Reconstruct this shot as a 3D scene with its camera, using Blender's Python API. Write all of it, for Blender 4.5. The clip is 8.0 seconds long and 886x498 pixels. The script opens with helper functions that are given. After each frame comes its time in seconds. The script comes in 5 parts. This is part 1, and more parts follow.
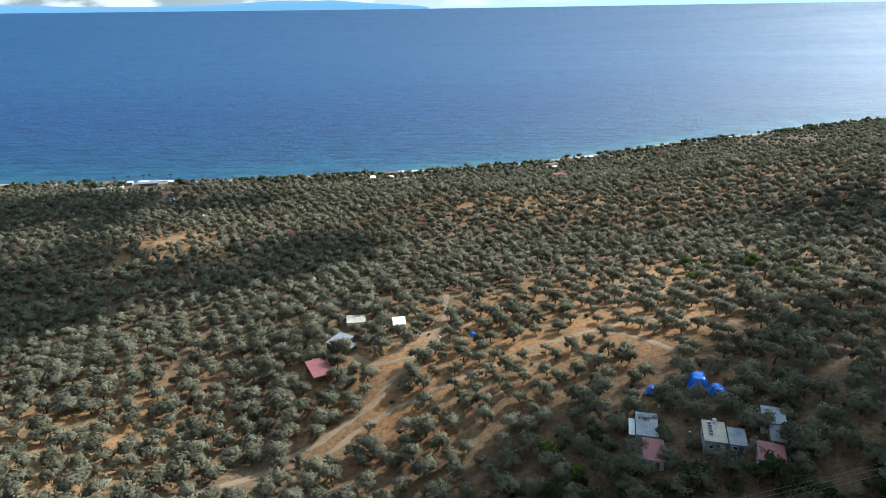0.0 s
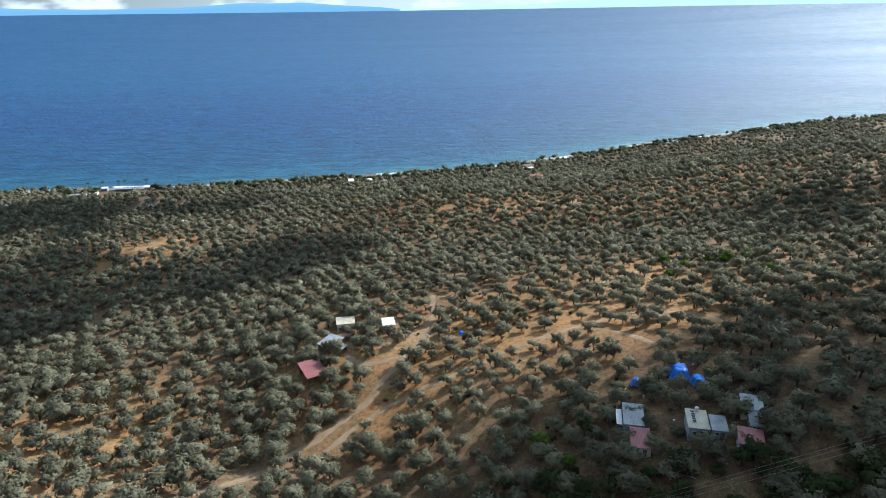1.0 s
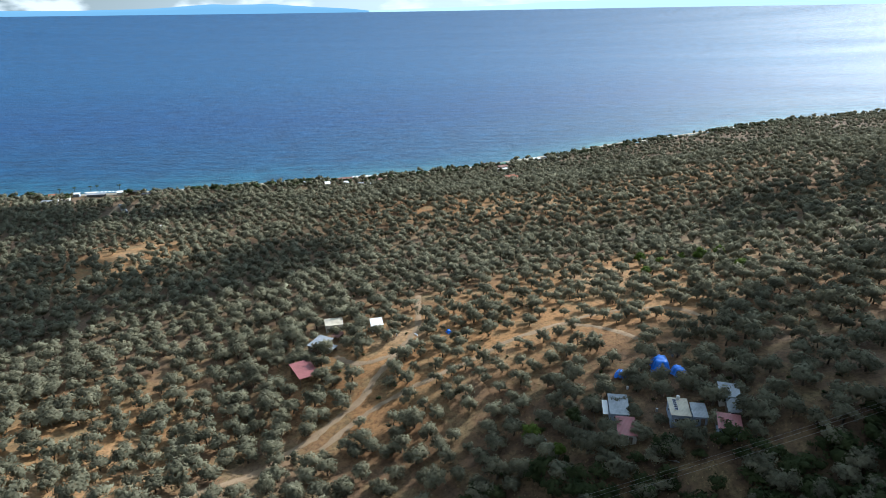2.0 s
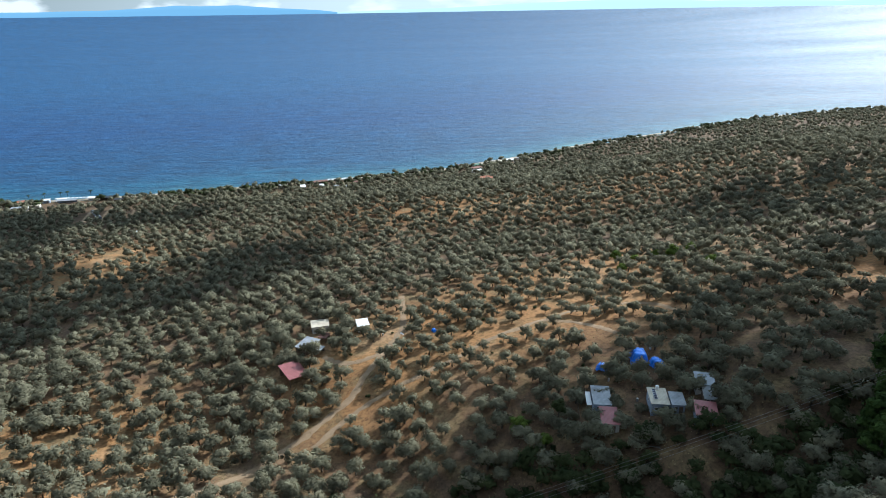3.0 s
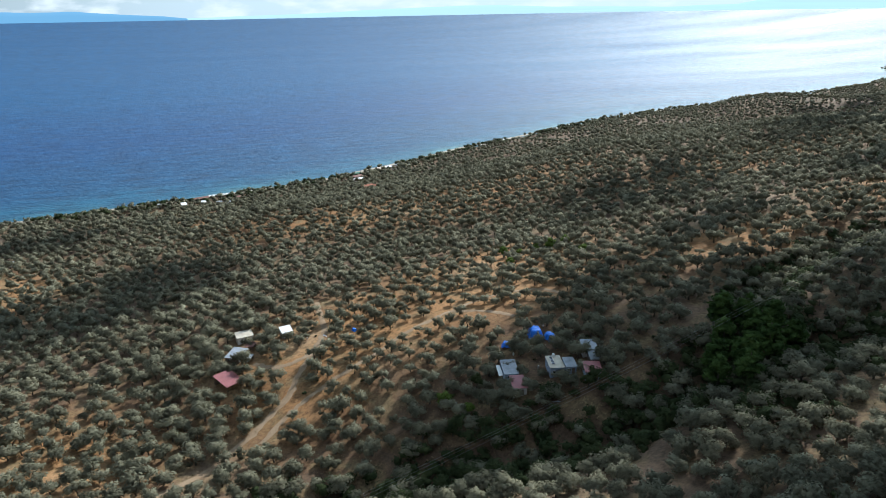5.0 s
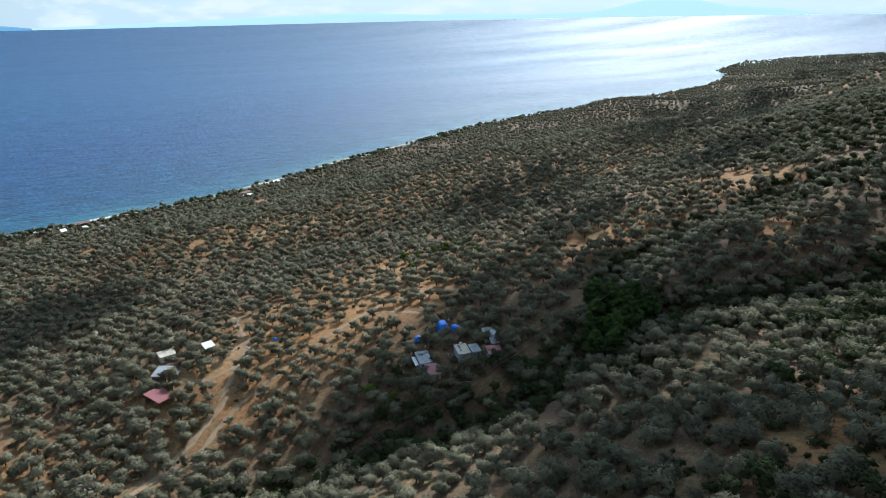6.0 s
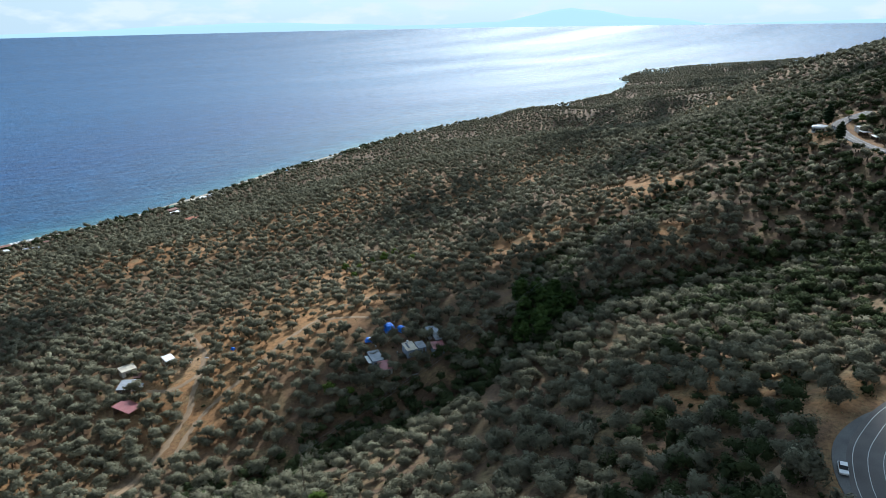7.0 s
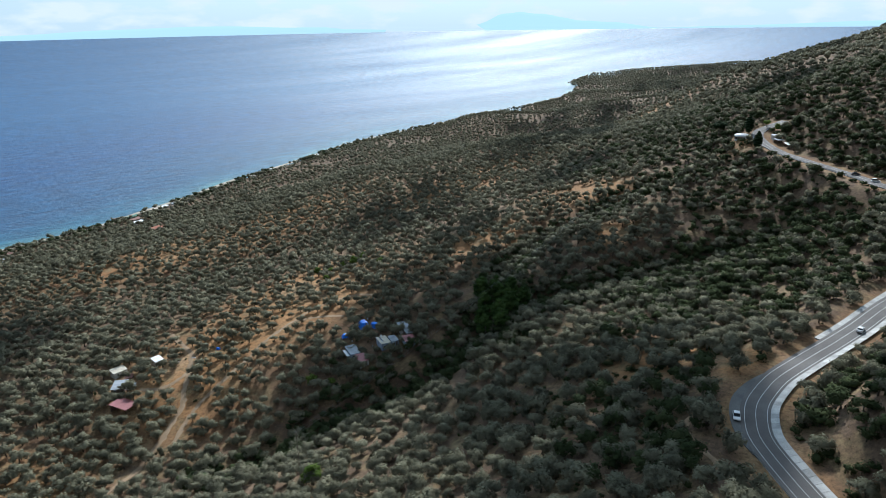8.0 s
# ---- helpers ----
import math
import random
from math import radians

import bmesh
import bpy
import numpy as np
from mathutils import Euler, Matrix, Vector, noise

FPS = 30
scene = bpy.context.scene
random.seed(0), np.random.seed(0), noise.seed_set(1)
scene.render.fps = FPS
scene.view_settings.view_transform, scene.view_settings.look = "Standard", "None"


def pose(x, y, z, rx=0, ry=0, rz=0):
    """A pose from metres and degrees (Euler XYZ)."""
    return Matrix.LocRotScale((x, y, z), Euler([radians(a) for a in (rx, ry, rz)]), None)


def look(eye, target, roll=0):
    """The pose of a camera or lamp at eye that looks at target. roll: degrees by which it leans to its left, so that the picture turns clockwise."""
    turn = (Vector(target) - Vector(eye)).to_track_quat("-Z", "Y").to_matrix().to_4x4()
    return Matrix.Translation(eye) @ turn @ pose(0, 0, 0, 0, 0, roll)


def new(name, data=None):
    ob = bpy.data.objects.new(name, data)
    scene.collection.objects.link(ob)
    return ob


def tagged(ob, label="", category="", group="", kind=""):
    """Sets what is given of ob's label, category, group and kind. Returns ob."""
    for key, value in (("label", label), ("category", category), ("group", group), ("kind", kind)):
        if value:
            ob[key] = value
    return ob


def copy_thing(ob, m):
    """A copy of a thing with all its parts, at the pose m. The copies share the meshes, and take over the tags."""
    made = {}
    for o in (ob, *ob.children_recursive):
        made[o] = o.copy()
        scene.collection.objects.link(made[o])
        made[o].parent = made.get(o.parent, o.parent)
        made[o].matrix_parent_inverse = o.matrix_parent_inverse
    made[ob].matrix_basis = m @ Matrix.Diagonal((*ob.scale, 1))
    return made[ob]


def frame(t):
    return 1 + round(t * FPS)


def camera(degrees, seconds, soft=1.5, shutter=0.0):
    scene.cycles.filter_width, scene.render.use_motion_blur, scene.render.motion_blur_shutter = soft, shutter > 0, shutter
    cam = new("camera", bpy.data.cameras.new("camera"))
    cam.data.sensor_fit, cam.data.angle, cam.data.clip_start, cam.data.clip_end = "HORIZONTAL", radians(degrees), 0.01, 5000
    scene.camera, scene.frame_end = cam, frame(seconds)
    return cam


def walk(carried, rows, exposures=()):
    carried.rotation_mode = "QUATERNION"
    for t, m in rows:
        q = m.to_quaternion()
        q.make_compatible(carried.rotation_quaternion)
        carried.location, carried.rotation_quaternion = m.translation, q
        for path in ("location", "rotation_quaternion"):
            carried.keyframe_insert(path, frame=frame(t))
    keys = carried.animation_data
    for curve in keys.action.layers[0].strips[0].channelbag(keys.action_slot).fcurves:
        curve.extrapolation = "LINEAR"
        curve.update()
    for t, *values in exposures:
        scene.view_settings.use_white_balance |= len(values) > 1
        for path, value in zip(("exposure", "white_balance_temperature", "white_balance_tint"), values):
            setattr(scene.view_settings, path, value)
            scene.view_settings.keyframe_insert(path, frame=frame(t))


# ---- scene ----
cam = camera(68.4, 8.0, soft=0.65)
# seconds, place, heading, pitch and roll in degrees
PATH = [
    (0.0, 0.0, 0.0, 164.6, 0.0, -20.41, -0.54),
    (0.5, -2.2, -2.7, 165.6, -1.17, -20.35, -0.58),
    (1.0, -4.8, -5.6, 166.7, -2.41, -20.29, -0.58),
    (1.5, -7.6, -8.5, 167.9, -3.71, -20.26, -0.58),
    (3.0, -15.2, -16.9, 171.3, -7.64, -20.17, -0.58),
    (3.5, -17.7, -19.8, 172.5, -9.01, -20.13, -0.59),
    (4.0, -20.1, -22.5, 173.7, -10.37, -20.1, -0.61),
    (4.3, -21.5, -24.2, 174.4, -11.19, -20.07, -0.61),
    (4.4, -23.1, -26.1, 175.2, -12.12, -20.04, -0.61),
    (4.5, -25.2, -28.5, 176.2, -13.3, -20.02, -0.61),
    (4.7, -29.7, -33.9, 178.7, -15.88, -19.97, -0.63),
    (5.8, -51.1, -60.2, 191.2, -28.04, -19.81, -0.86),
    (6.0, -56.1, -64.5, 193.7, -30.23, -19.6, -0.88),
    (6.5, -68.4, -75.2, 199.9, -34.5, -19.14, -0.87),
    (7.0, -80.7, -85.6, 205.7, -37.6, -19.08, -0.79),
    (7.5, -92.5, -96.1, 211.4, -39.69, -19.04, -0.77),
    (8.0, -104.3, -106.6, 217.0, -41.69, -18.97, -0.77),
]
walk(cam, [(t, pose(x, y, z, 90 + p, 0, h) @ pose(0, 0, 0, 0, 0, r)) for t, x, y, z, h, p, r in PATH],
     exposures=[(0.0, 0.66, 5900, 6), (4.4, 0.56, 5900, 6), (6.2, 0.42, 5780, 6), (8.0, 0.37, 5740, 6)])

# ---- light ----
SUN_HEADING, SUN_HEIGHT = 49.0, 34.0
sun_way = Vector((math.sin(radians(SUN_HEADING)) * math.cos(radians(SUN_HEIGHT)),
                  math.cos(radians(SUN_HEADING)) * math.cos(radians(SUN_HEIGHT)), math.sin(radians(SUN_HEIGHT))))
sun_data = bpy.data.lights.new("sun", "SUN")
sun_data.energy, sun_data.angle, sun_data.color = 5.0, radians(0.6), (1.0, 0.955, 0.885)
sun = new("sun", sun_data)
sun.matrix_world = look(sun_way * 3000, (0, 0, 0))

world = bpy.data.worlds.new("sky")
scene.world = world
world.use_nodes = True
wt = world.node_tree
sky = wt.nodes.new("ShaderNodeTexSky")
sky.sky_type, sky.sun_disc = "NISHITA", False
sky.sun_elevation, sky.sun_rotation = radians(SUN_HEIGHT), radians(SUN_HEADING)
sky.dust_density, sky.air_density, sky.ozone_density = 0.3, 1.0, 2.0
back = wt.nodes["Background"]
back.inputs["Strength"].default_value = 0.036
coord = wt.nodes.new("ShaderNodeTexCoord")
stretch = wt.nodes.new("ShaderNodeMapping")
stretch.inputs["Scale"].default_value = (14, 14, 42)
puff = wt.nodes.new("ShaderNodeTexNoise")
puff.inputs["Scale"].default_value, puff.inputs["Detail"].default_value = 1.0, 7
puff_ramp = wt.nodes.new("ShaderNodeValToRGB")
puff_ramp.color_ramp.elements[0].position, puff_ramp.color_ramp.elements[1].position = 0.48, 0.62
split = wt.nodes.new("ShaderNodeSeparateXYZ")
band = wt.nodes.new("ShaderNodeMapRange")
band.inputs["From Min"].default_value, band.inputs["From Max"].default_value = 0.0, 0.2
band.inputs["To Min"].default_value, band.inputs["To Max"].default_value = 0.9, 0.0
haze_mix, puff_mix = wt.nodes.new("ShaderNodeMix"), wt.nodes.new("ShaderNodeMix")
haze_mix.data_type = puff_mix.data_type = "RGBA"
puff_mix.inputs["B"].default_value = (17.8, 19.4, 20.2, 1)
wt.links.new(coord.outputs["Generated"], stretch.inputs["Vector"])
wt.links.new(coord.outputs["Generated"], split.inputs["Vector"])
wt.links.new(split.outputs["Z"], band.inputs["Value"])
wt.links.new(band.outputs["Result"], haze_mix.inputs["Factor"])
# the hazy band is brighter under the sun
toward = wt.nodes.new("ShaderNodeVectorMath")
toward.operation = "DOT_PRODUCT"
toward.inputs[1].default_value = sun_way
wt.links.new(coord.outputs["Generated"], toward.inputs[0])
glare = wt.nodes.new("ShaderNodeMapRange")
glare.inputs["From Min"].default_value, glare.inputs["From Max"].default_value = 0.2, 0.6
glare.inputs["To Min"].default_value, glare.inputs["To Max"].default_value = 0.78, 1.42
glare.interpolation_type = "SMOOTHSTEP"
wt.links.new(toward.outputs["Value"], glare.inputs["Value"])
bright = wt.nodes.new("ShaderNodeVectorMath")
bright.operation = "SCALE"
bright.inputs[0].default_value = (9.6, 11.8, 13.2)
wt.links.new(glare.outputs["Result"], bright.inputs["Scale"])
wt.links.new(bright.outputs["Vector"], haze_mix.inputs["B"])
# bright thin haze round the sun
aureole = wt.nodes.new("ShaderNodeMapRange")
aureole.inputs["From Min"].default_value, aureole.inputs["From Max"].default_value = 0.25, 1.0
aureole.inputs["To Min"].default_value, aureole.inputs["To Max"].default_value = 0.0, 20.0
aureole.interpolation_type = "SMOOTHSTEP"
wt.links.new(toward.outputs["Value"], aureole.inputs["Value"])
veil, lit_sky = wt.nodes.new("ShaderNodeVectorMath"), wt.nodes.new("ShaderNodeVectorMath")
veil.operation, lit_sky.operation = "SCALE", "ADD"
veil.inputs[0].default_value = (0.72, 1.0, 1.22)
wt.links.new(aureole.outputs["Result"], veil.inputs["Scale"])
wt.links.new(sky.outputs["Color"], lit_sky.inputs[0])
wt.links.new(veil.outputs["Vector"], lit_sky.inputs[1])
wt.links.new(lit_sky.outputs["Vector"], haze_mix.inputs["A"])
wt.links.new(stretch.outputs["Vector"], puff.inputs["Vector"])
wt.links.new(puff.outputs["Fac"], puff_ramp.inputs["Fac"])
wt.links.new(puff_ramp.outputs["Color"], puff_mix.inputs["Factor"])
wt.links.new(haze_mix.outputs["Result"], puff_mix.inputs["A"])
wt.links.new(puff_mix.outputs["Result"], back.inputs["Color"])


# ---- materials ----
def material(name, roughness=0.8, metallic=0.0, specular=0.4):
    m = bpy.data.materials.new(name)
    m.use_nodes = True
    b = m.node_tree.nodes["Principled BSDF"]
    b.inputs["Roughness"].default_value, b.inputs["Metallic"].default_value = roughness, metallic
    b.inputs["Specular IOR Level"].default_value = specular
    return m, m.node_tree, b


def noise_node(tree, scale, detail=4, rough=0.55):
    n = tree.nodes.new("ShaderNodeTexNoise")
    n.inputs["Scale"].default_value, n.inputs["Detail"].default_value, n.inputs["Roughness"].default_value = scale, detail, rough
    return n


def ramp_node(tree, stops, source):
    r = tree.nodes.new("ShaderNodeValToRGB")
    e = r.color_ramp.elements
    while len(e) < len(stops):
        e.new(0.5)
    for i, (p, c) in enumerate(stops):
        e[i].position, e[i].color = p, (*c, 1) if len(c) == 3 else c
    tree.links.new(source, r.inputs["Fac"])
    return r


def mix_node(tree, fac, a, b, mode="MIX"):
    m = tree.nodes.new("ShaderNodeMix")
    m.data_type, m.blend_type = "RGBA", mode
    for key, value in (("Factor", fac), ("A", a), ("B", b)):
        if isinstance(value, (int, float)):
            m.inputs[key].default_value = value
        elif isinstance(value, tuple):
            m.inputs[key].default_value = (*value, 1)
        else:
            tree.links.new(value, m.inputs[key])
    return m.outputs["Result"]


def bump_node(tree, bsdf, height, strength, distance):
    b = tree.nodes.new("ShaderNodeBump")
    b.inputs["Strength"].default_value, b.inputs["Distance"].default_value = strength, distance
    tree.links.new(height, b.inputs["Height"])
    tree.links.new(b.outputs["Normal"], bsdf.inputs["Normal"])
    return b


def place_node(tree, scale=(1, 1, 1)):
    g = tree.nodes.new("ShaderNodeNewGeometry")
    m = tree.nodes.new("ShaderNodeMapping")
    m.inputs["Scale"].default_value = scale
    tree.links.new(g.outputs["Position"], m.inputs["Vector"])
    return m.outputs["Vector"]


def mottled(name, low, high, coarse=0.6, fine=6.0, roughness=0.85, metallic=0.0, bump=0.3, depth=0.03, specular=0.4):
    """A surface whose colour wanders between two tones at two scales."""
    m, tree, b = material(name, roughness, metallic, specular)
    where = place_node(tree)
    one, two = noise_node(tree, coarse), noise_node(tree, fine, 6, 0.65)
    for n in (one, two):
        tree.links.new(where, n.inputs["Vector"])
    both = mix_node(tree, 0.45, one.outputs["Fac"], two.outputs["Fac"])
    tone = ramp_node(tree, [(0.34, low), (0.66, high)], both)
    tree.links.new(tone.outputs["Color"], b.inputs["Base Color"])
    if bump:
        bump_node(tree, b, two.outputs["Fac"], bump, depth)
    return m


def make_soil():
    m, tree, b = material("dry_soil", 0.95, 0, 0.15)
    where = place_node(tree)
    big, mid, fine = noise_node(tree, 0.018, 5), noise_node(tree, 0.11, 6, 0.6), noise_node(tree, 0.8, 8, 0.74)
    grass = noise_node(tree, 0.35, 8, 0.75)
    for n in (big, mid, fine, grass):
        tree.links.new(where, n.inputs["Vector"])
    ochre = tree.nodes.new("ShaderNodeAttribute")
    ochre.attribute_name = "ochre"
    plain = ramp_node(tree, [(0.35, (0.096, 0.064, 0.042)), (0.55, (0.138, 0.092, 0.061)), (0.72, (0.190, 0.134, 0.092))], big.outputs["Fac"])
    warm = ramp_node(tree, [(0.35, (0.25, 0.132, 0.060)), (0.55, (0.33, 0.182, 0.082)), (0.72, (0.40, 0.275, 0.165))], big.outputs["Fac"])
    patchy = tree.nodes.new("ShaderNodeMath")
    patchy.operation = "MULTIPLY_ADD"
    tree.links.new(mid.outputs["Fac"], patchy.inputs[0])
    patchy.inputs[1].default_value = 0.9
    tree.links.new(ochre.outputs["Fac"], patchy.inputs[2])
    share = ramp_node(tree, [(0.42, (0, 0, 0)), (1.0, (1, 1, 1))], patchy.outputs["Value"])
    earth_tone = mix_node(tree, share.outputs["Color"], plain.outputs["Color"], warm.outputs["Color"])
    straw = ramp_node(tree, [(0.42, (0.10, 0.08, 0.045)), (0.62, (0.26, 0.20, 0.11))], grass.outputs["Fac"])
    where_straw = ramp_node(tree, [(0.47, (0, 0, 0)), (0.64, (0.75, 0.75, 0.75))], mid.outputs["Fac"])
    tone = mix_node(tree, where_straw.outputs["Color"], earth_tone, straw.outputs["Color"])
    grain = ramp_node(tree, [(0.34, (0.40, 0.39, 0.38)), (0.5, (0.86, 0.85, 0.83)), (0.66, (1.15, 1.12, 1.06))], fine.outputs["Fac"])
    tree.links.new(mix_node(tree, 1.0, tone, grain.outputs["Color"], "MULTIPLY"), b.inputs["Base Color"])
    bump_node(tree, b, fine.outputs["Fac"], 0.6, 0.25)
    return m


def make_foliage(name, dark, light, through_leaf=0.22, relief=0.4):
    m, tree, b = material(name, 0.85, 0, 0.05)
    where = place_node(tree)
    tree_scale, spray, twig = noise_node(tree, 0.16, 2), noise_node(tree, 1.1, 3, 0.6), noise_node(tree, 5.0, 3, 0.7)
    for n in (tree_scale, spray, twig):
        tree.links.new(where, n.inputs["Vector"])
    # dark gaps between leaf clumps are put into the colour, along with random tone
    both = mix_node(tree, 0.45, tree_scale.outputs["Fac"], mix_node(tree, 0.55, spray.outputs["Fac"], twig.outputs["Fac"]))
    tone = ramp_node(tree, [(0.36, dark), (0.64, light)], both)
    tree.links.new(tone.outputs["Color"], b.inputs["Base Color"])
    bump_node(tree, b, mix_node(tree, 0.6, spray.outputs["Fac"], twig.outputs["Fac"]), 1.0, relief)
    glow = tree.nodes.new("ShaderNodeBsdfTranslucent")
    tree.links.new(tone.outputs["Color"], glow.inputs["Color"])
    mix = tree.nodes.new("ShaderNodeMixShader")
    mix.inputs["Fac"].default_value = through_leaf
    out = tree.nodes["Material Output"]
    tree.links.new(b.outputs["BSDF"], mix.inputs[1])
    tree.links.new(glow.outputs["BSDF"], mix.inputs[2])
    tree.links.new(mix.outputs["Shader"], out.inputs["Surface"])
    return m


def make_sea():
    m, tree, b = material("sea_water", 0.3, 0, 0.42)
    b.inputs["IOR"].default_value = 1.33
    b.inputs["Specular Tint"].default_value = (0.62, 0.90, 1.0, 1)
    where = place_node(tree)
    shore = tree.nodes.new("ShaderNodeAttribute")
    shore.attribute_name = "offshore"
    drift = noise_node(tree, 0.006, 5)
    tree.links.new(where, drift.inputs["Vector"])
    blur = tree.nodes.new("ShaderNodeMath")
    blur.operation = "MULTIPLY_ADD"
    tree.links.new(drift.outputs["Fac"], blur.inputs[0])
    blur.inputs[1].default_value = 0.12
    tree.links.new(shore.outputs["Fac"], blur.inputs[2])
    depth = ramp_node(tree, [(0.056, (0.05, 0.150, 0.18)), (0.074, (0.012, 0.085, 0.155)), (0.14, (0.004, 0.052, 0.135)), (0.42, (0.004, 0.046, 0.150)), (1.0, (0.006, 0.064, 0.175))], blur.outputs["Value"])
    wind = noise_node(tree, 0.0022, 6, 0.6)
    long_wave = noise_node(tree, 1.0, 3)
    chop = noise_node(tree, 1.0, 5, 0.6)
    turned = tree.nodes.new("ShaderNodeMapping")
    turned.inputs["Rotation"].default_value = (0, 0, radians(40))
    turned.inputs["Scale"].default_value = (0.25, 1.3, 1)
    tree.links.new(where, turned.inputs["Vector"])
    tree.links.new(turned.outputs["Vector"], wind.inputs["Vector"])
    tree.links.new(place_node(tree, (0.028, 0.07, 0.05)), long_wave.inputs["Vector"])
    tree.links.new(place_node(tree, (0.14, 0.3, 0.2)), chop.inputs["Vector"])
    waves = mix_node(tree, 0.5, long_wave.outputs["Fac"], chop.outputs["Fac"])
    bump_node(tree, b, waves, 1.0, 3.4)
    # wave shading put into the colour: troughs darker, crests lighter
    wave_shade = ramp_node(tree, [(0.38, (0.42, 0.46, 0.54)), (0.62, (1.32, 1.28, 1.22))], waves)
    tree.links.new(mix_node(tree, 1.0, depth.outputs["Color"], wave_shade.outputs["Color"], "MULTIPLY"), b.inputs["Base Color"])
    rough = ramp_node(tree, [(0.38, (0.65, 0.65, 0.65)), (0.52, (0.715, 0.715, 0.715)), (0.66, (0.765, 0.765, 0.765))], wind.outputs["Fac"])
    facet = noise_node(tree, 1.0, 4, 0.7)
    tree.links.new(place_node(tree, (0.16, 0.34, 0.2)), facet.inputs["Vector"])
    flash = ramp_node(tree, [(0.63, (0, 0, 0)), (0.70, (1, 1, 1))], facet.outputs["Fac"])
    tree.links.new(mix_node(tree, flash.outputs["Color"], rough.outputs["Color"], (0.3, 0.3, 0.3)), b.inputs["Roughness"])
    slick = ramp_node(tree, [(0.36, (0.82, 0.82, 0.82)), (0.54, (1.0, 1.0, 1.0))], wind.outputs["Fac"])
    tree.links.new(slick.outputs["Color"], b.inputs["Specular IOR Level"])
    return m


# distance haze put in as a glowing colour over a near-black base
def make_haze_glow(name, colour, glow):
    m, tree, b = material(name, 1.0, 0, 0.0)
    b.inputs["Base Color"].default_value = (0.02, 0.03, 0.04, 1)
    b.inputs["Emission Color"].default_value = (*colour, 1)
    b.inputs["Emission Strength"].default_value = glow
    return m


def make_sheet(name, low, high, pitch=0.25, metallic=0.6, roughness=0.42):
    """Profiled metal sheet: stained tones; the ribs are in the mesh."""
    return mottled(name, low, high, 0.5, 7.0, roughness, metallic, 0.15, 0.01)


SOIL = make_soil()
OLIVE = make_foliage("olive_leaves", (0.066, 0.065, 0.044), (0.285, 0.272, 0.186), 0.34, 0.28)
PINE = make_foliage("pine_needles", (0.014, 0.030, 0.009), (0.085, 0.135, 0.035), 0.15)
FRESH = make_foliage("fresh_leaves", (0.055, 0.095, 0.018), (0.155, 0.210, 0.045), 0.3)
CYPRESS = make_foliage("cypress_needles", (0.008, 0.016, 0.008), (0.03, 0.05, 0.02), 0.08)
STRAW = mottled("straw_tufts", (0.20, 0.15, 0.07), (0.42, 0.33, 0.17), 0.3, 5.0, 0.9, 0, 0)
SCRUB = make_foliage("scrub_leaves", (0.022, 0.034, 0.014), (0.075, 0.090, 0.038), 0.15)
BARK = mottled("olive_bark", (0.05, 0.042, 0.034), (0.15, 0.125, 0.095), 3, 14)
SEA = make_sea()
SAND = mottled("beach_sand", (0.22, 0.185, 0.14), (0.38, 0.33, 0.26), 0.2, 4)
TRACK = mottled("track_dirt", (0.19, 0.125, 0.075), (0.33, 0.24, 0.155), 0.25, 3.0, 0.95, 0, 0.4, 0.08, 0.2)
ASPHALT = mottled("asphalt", (0.084, 0.076, 0.072), (0.150, 0.137, 0.130), 0.12, 5.0, 0.88, 0, 0.2, 0.01, 0.3)
OLD_ASPHALT = mottled("old_asphalt", (0.075, 0.073, 0.072), (0.17, 0.165, 0.16), 0.15, 4.0, 0.9, 0, 0.2, 0.02, 0.3)
PAINT = mottled("road_paint", (0.36, 0.36, 0.35), (0.62, 0.62, 0.60), 0.8, 6.0, 0.7, 0, 0)
CONCRETE = mottled("concrete", (0.30, 0.29, 0.275), (0.52, 0.51, 0.49), 0.4, 3.0, 0.9, 0, 0.2, 0.02)
PLASTER = mottled("plaster", (0.50, 0.49, 0.46), (0.72, 0.70, 0.66), 0.6, 5.0, 0.9)
BLUE_WALL = mottled("grey_blue_wall", (0.20, 0.25, 0.33), (0.34, 0.40, 0.50), 0.8, 5.0, 0.8)
WOOD = mottled("weathered_wood", (0.08, 0.06, 0.045), (0.22, 0.17, 0.13), 1.5, 12.0, 0.85)
RED_SHEET = make_sheet("red_roof_sheet", (0.20, 0.062, 0.064), (0.29, 0.098, 0.10), metallic=0.0, roughness=0.5)
GREY_SHEET = make_sheet("galvanised_sheet", (0.17, 0.185, 0.205), (0.33, 0.35, 0.38), metallic=0.15, roughness=0.6)
DULL_SHEET = make_sheet("dull_sheet", (0.09, 0.10, 0.11), (0.22, 0.23, 0.24), metallic=0.1, roughness=0.7)
WHITE_SHEET = make_sheet("white_roof_sheet", (0.62, 0.63, 0.64), (0.82, 0.82, 0.82), metallic=0.0, roughness=0.5)
CREAM_SHEET = make_sheet("faded_roof_sheet", (0.36, 0.31, 0.24), (0.58, 0.53, 0.43), metallic=0.0, roughness=0.7)
RUST_SHEET = make_sheet("rusty_sheet", (0.12, 0.05, 0.04), (0.26, 0.13, 0.10), metallic=0.0, roughness=0.8)
TARP = mottled("blue_tarpaulin", (0.004, 0.105, 0.55), (0.015, 0.21, 0.82), 0.9, 3.0, 0.38, 0, 0.35, 0.12, 0.5)
TILES = mottled("roof_tiles", (0.26, 0.085, 0.05), (0.42, 0.17, 0.10), 0.6, 6.0, 0.85)
DARK = mottled("dark_metal", (0.015, 0.016, 0.018), (0.05, 0.05, 0.055), 1.0, 8.0, 0.5, 0.4)
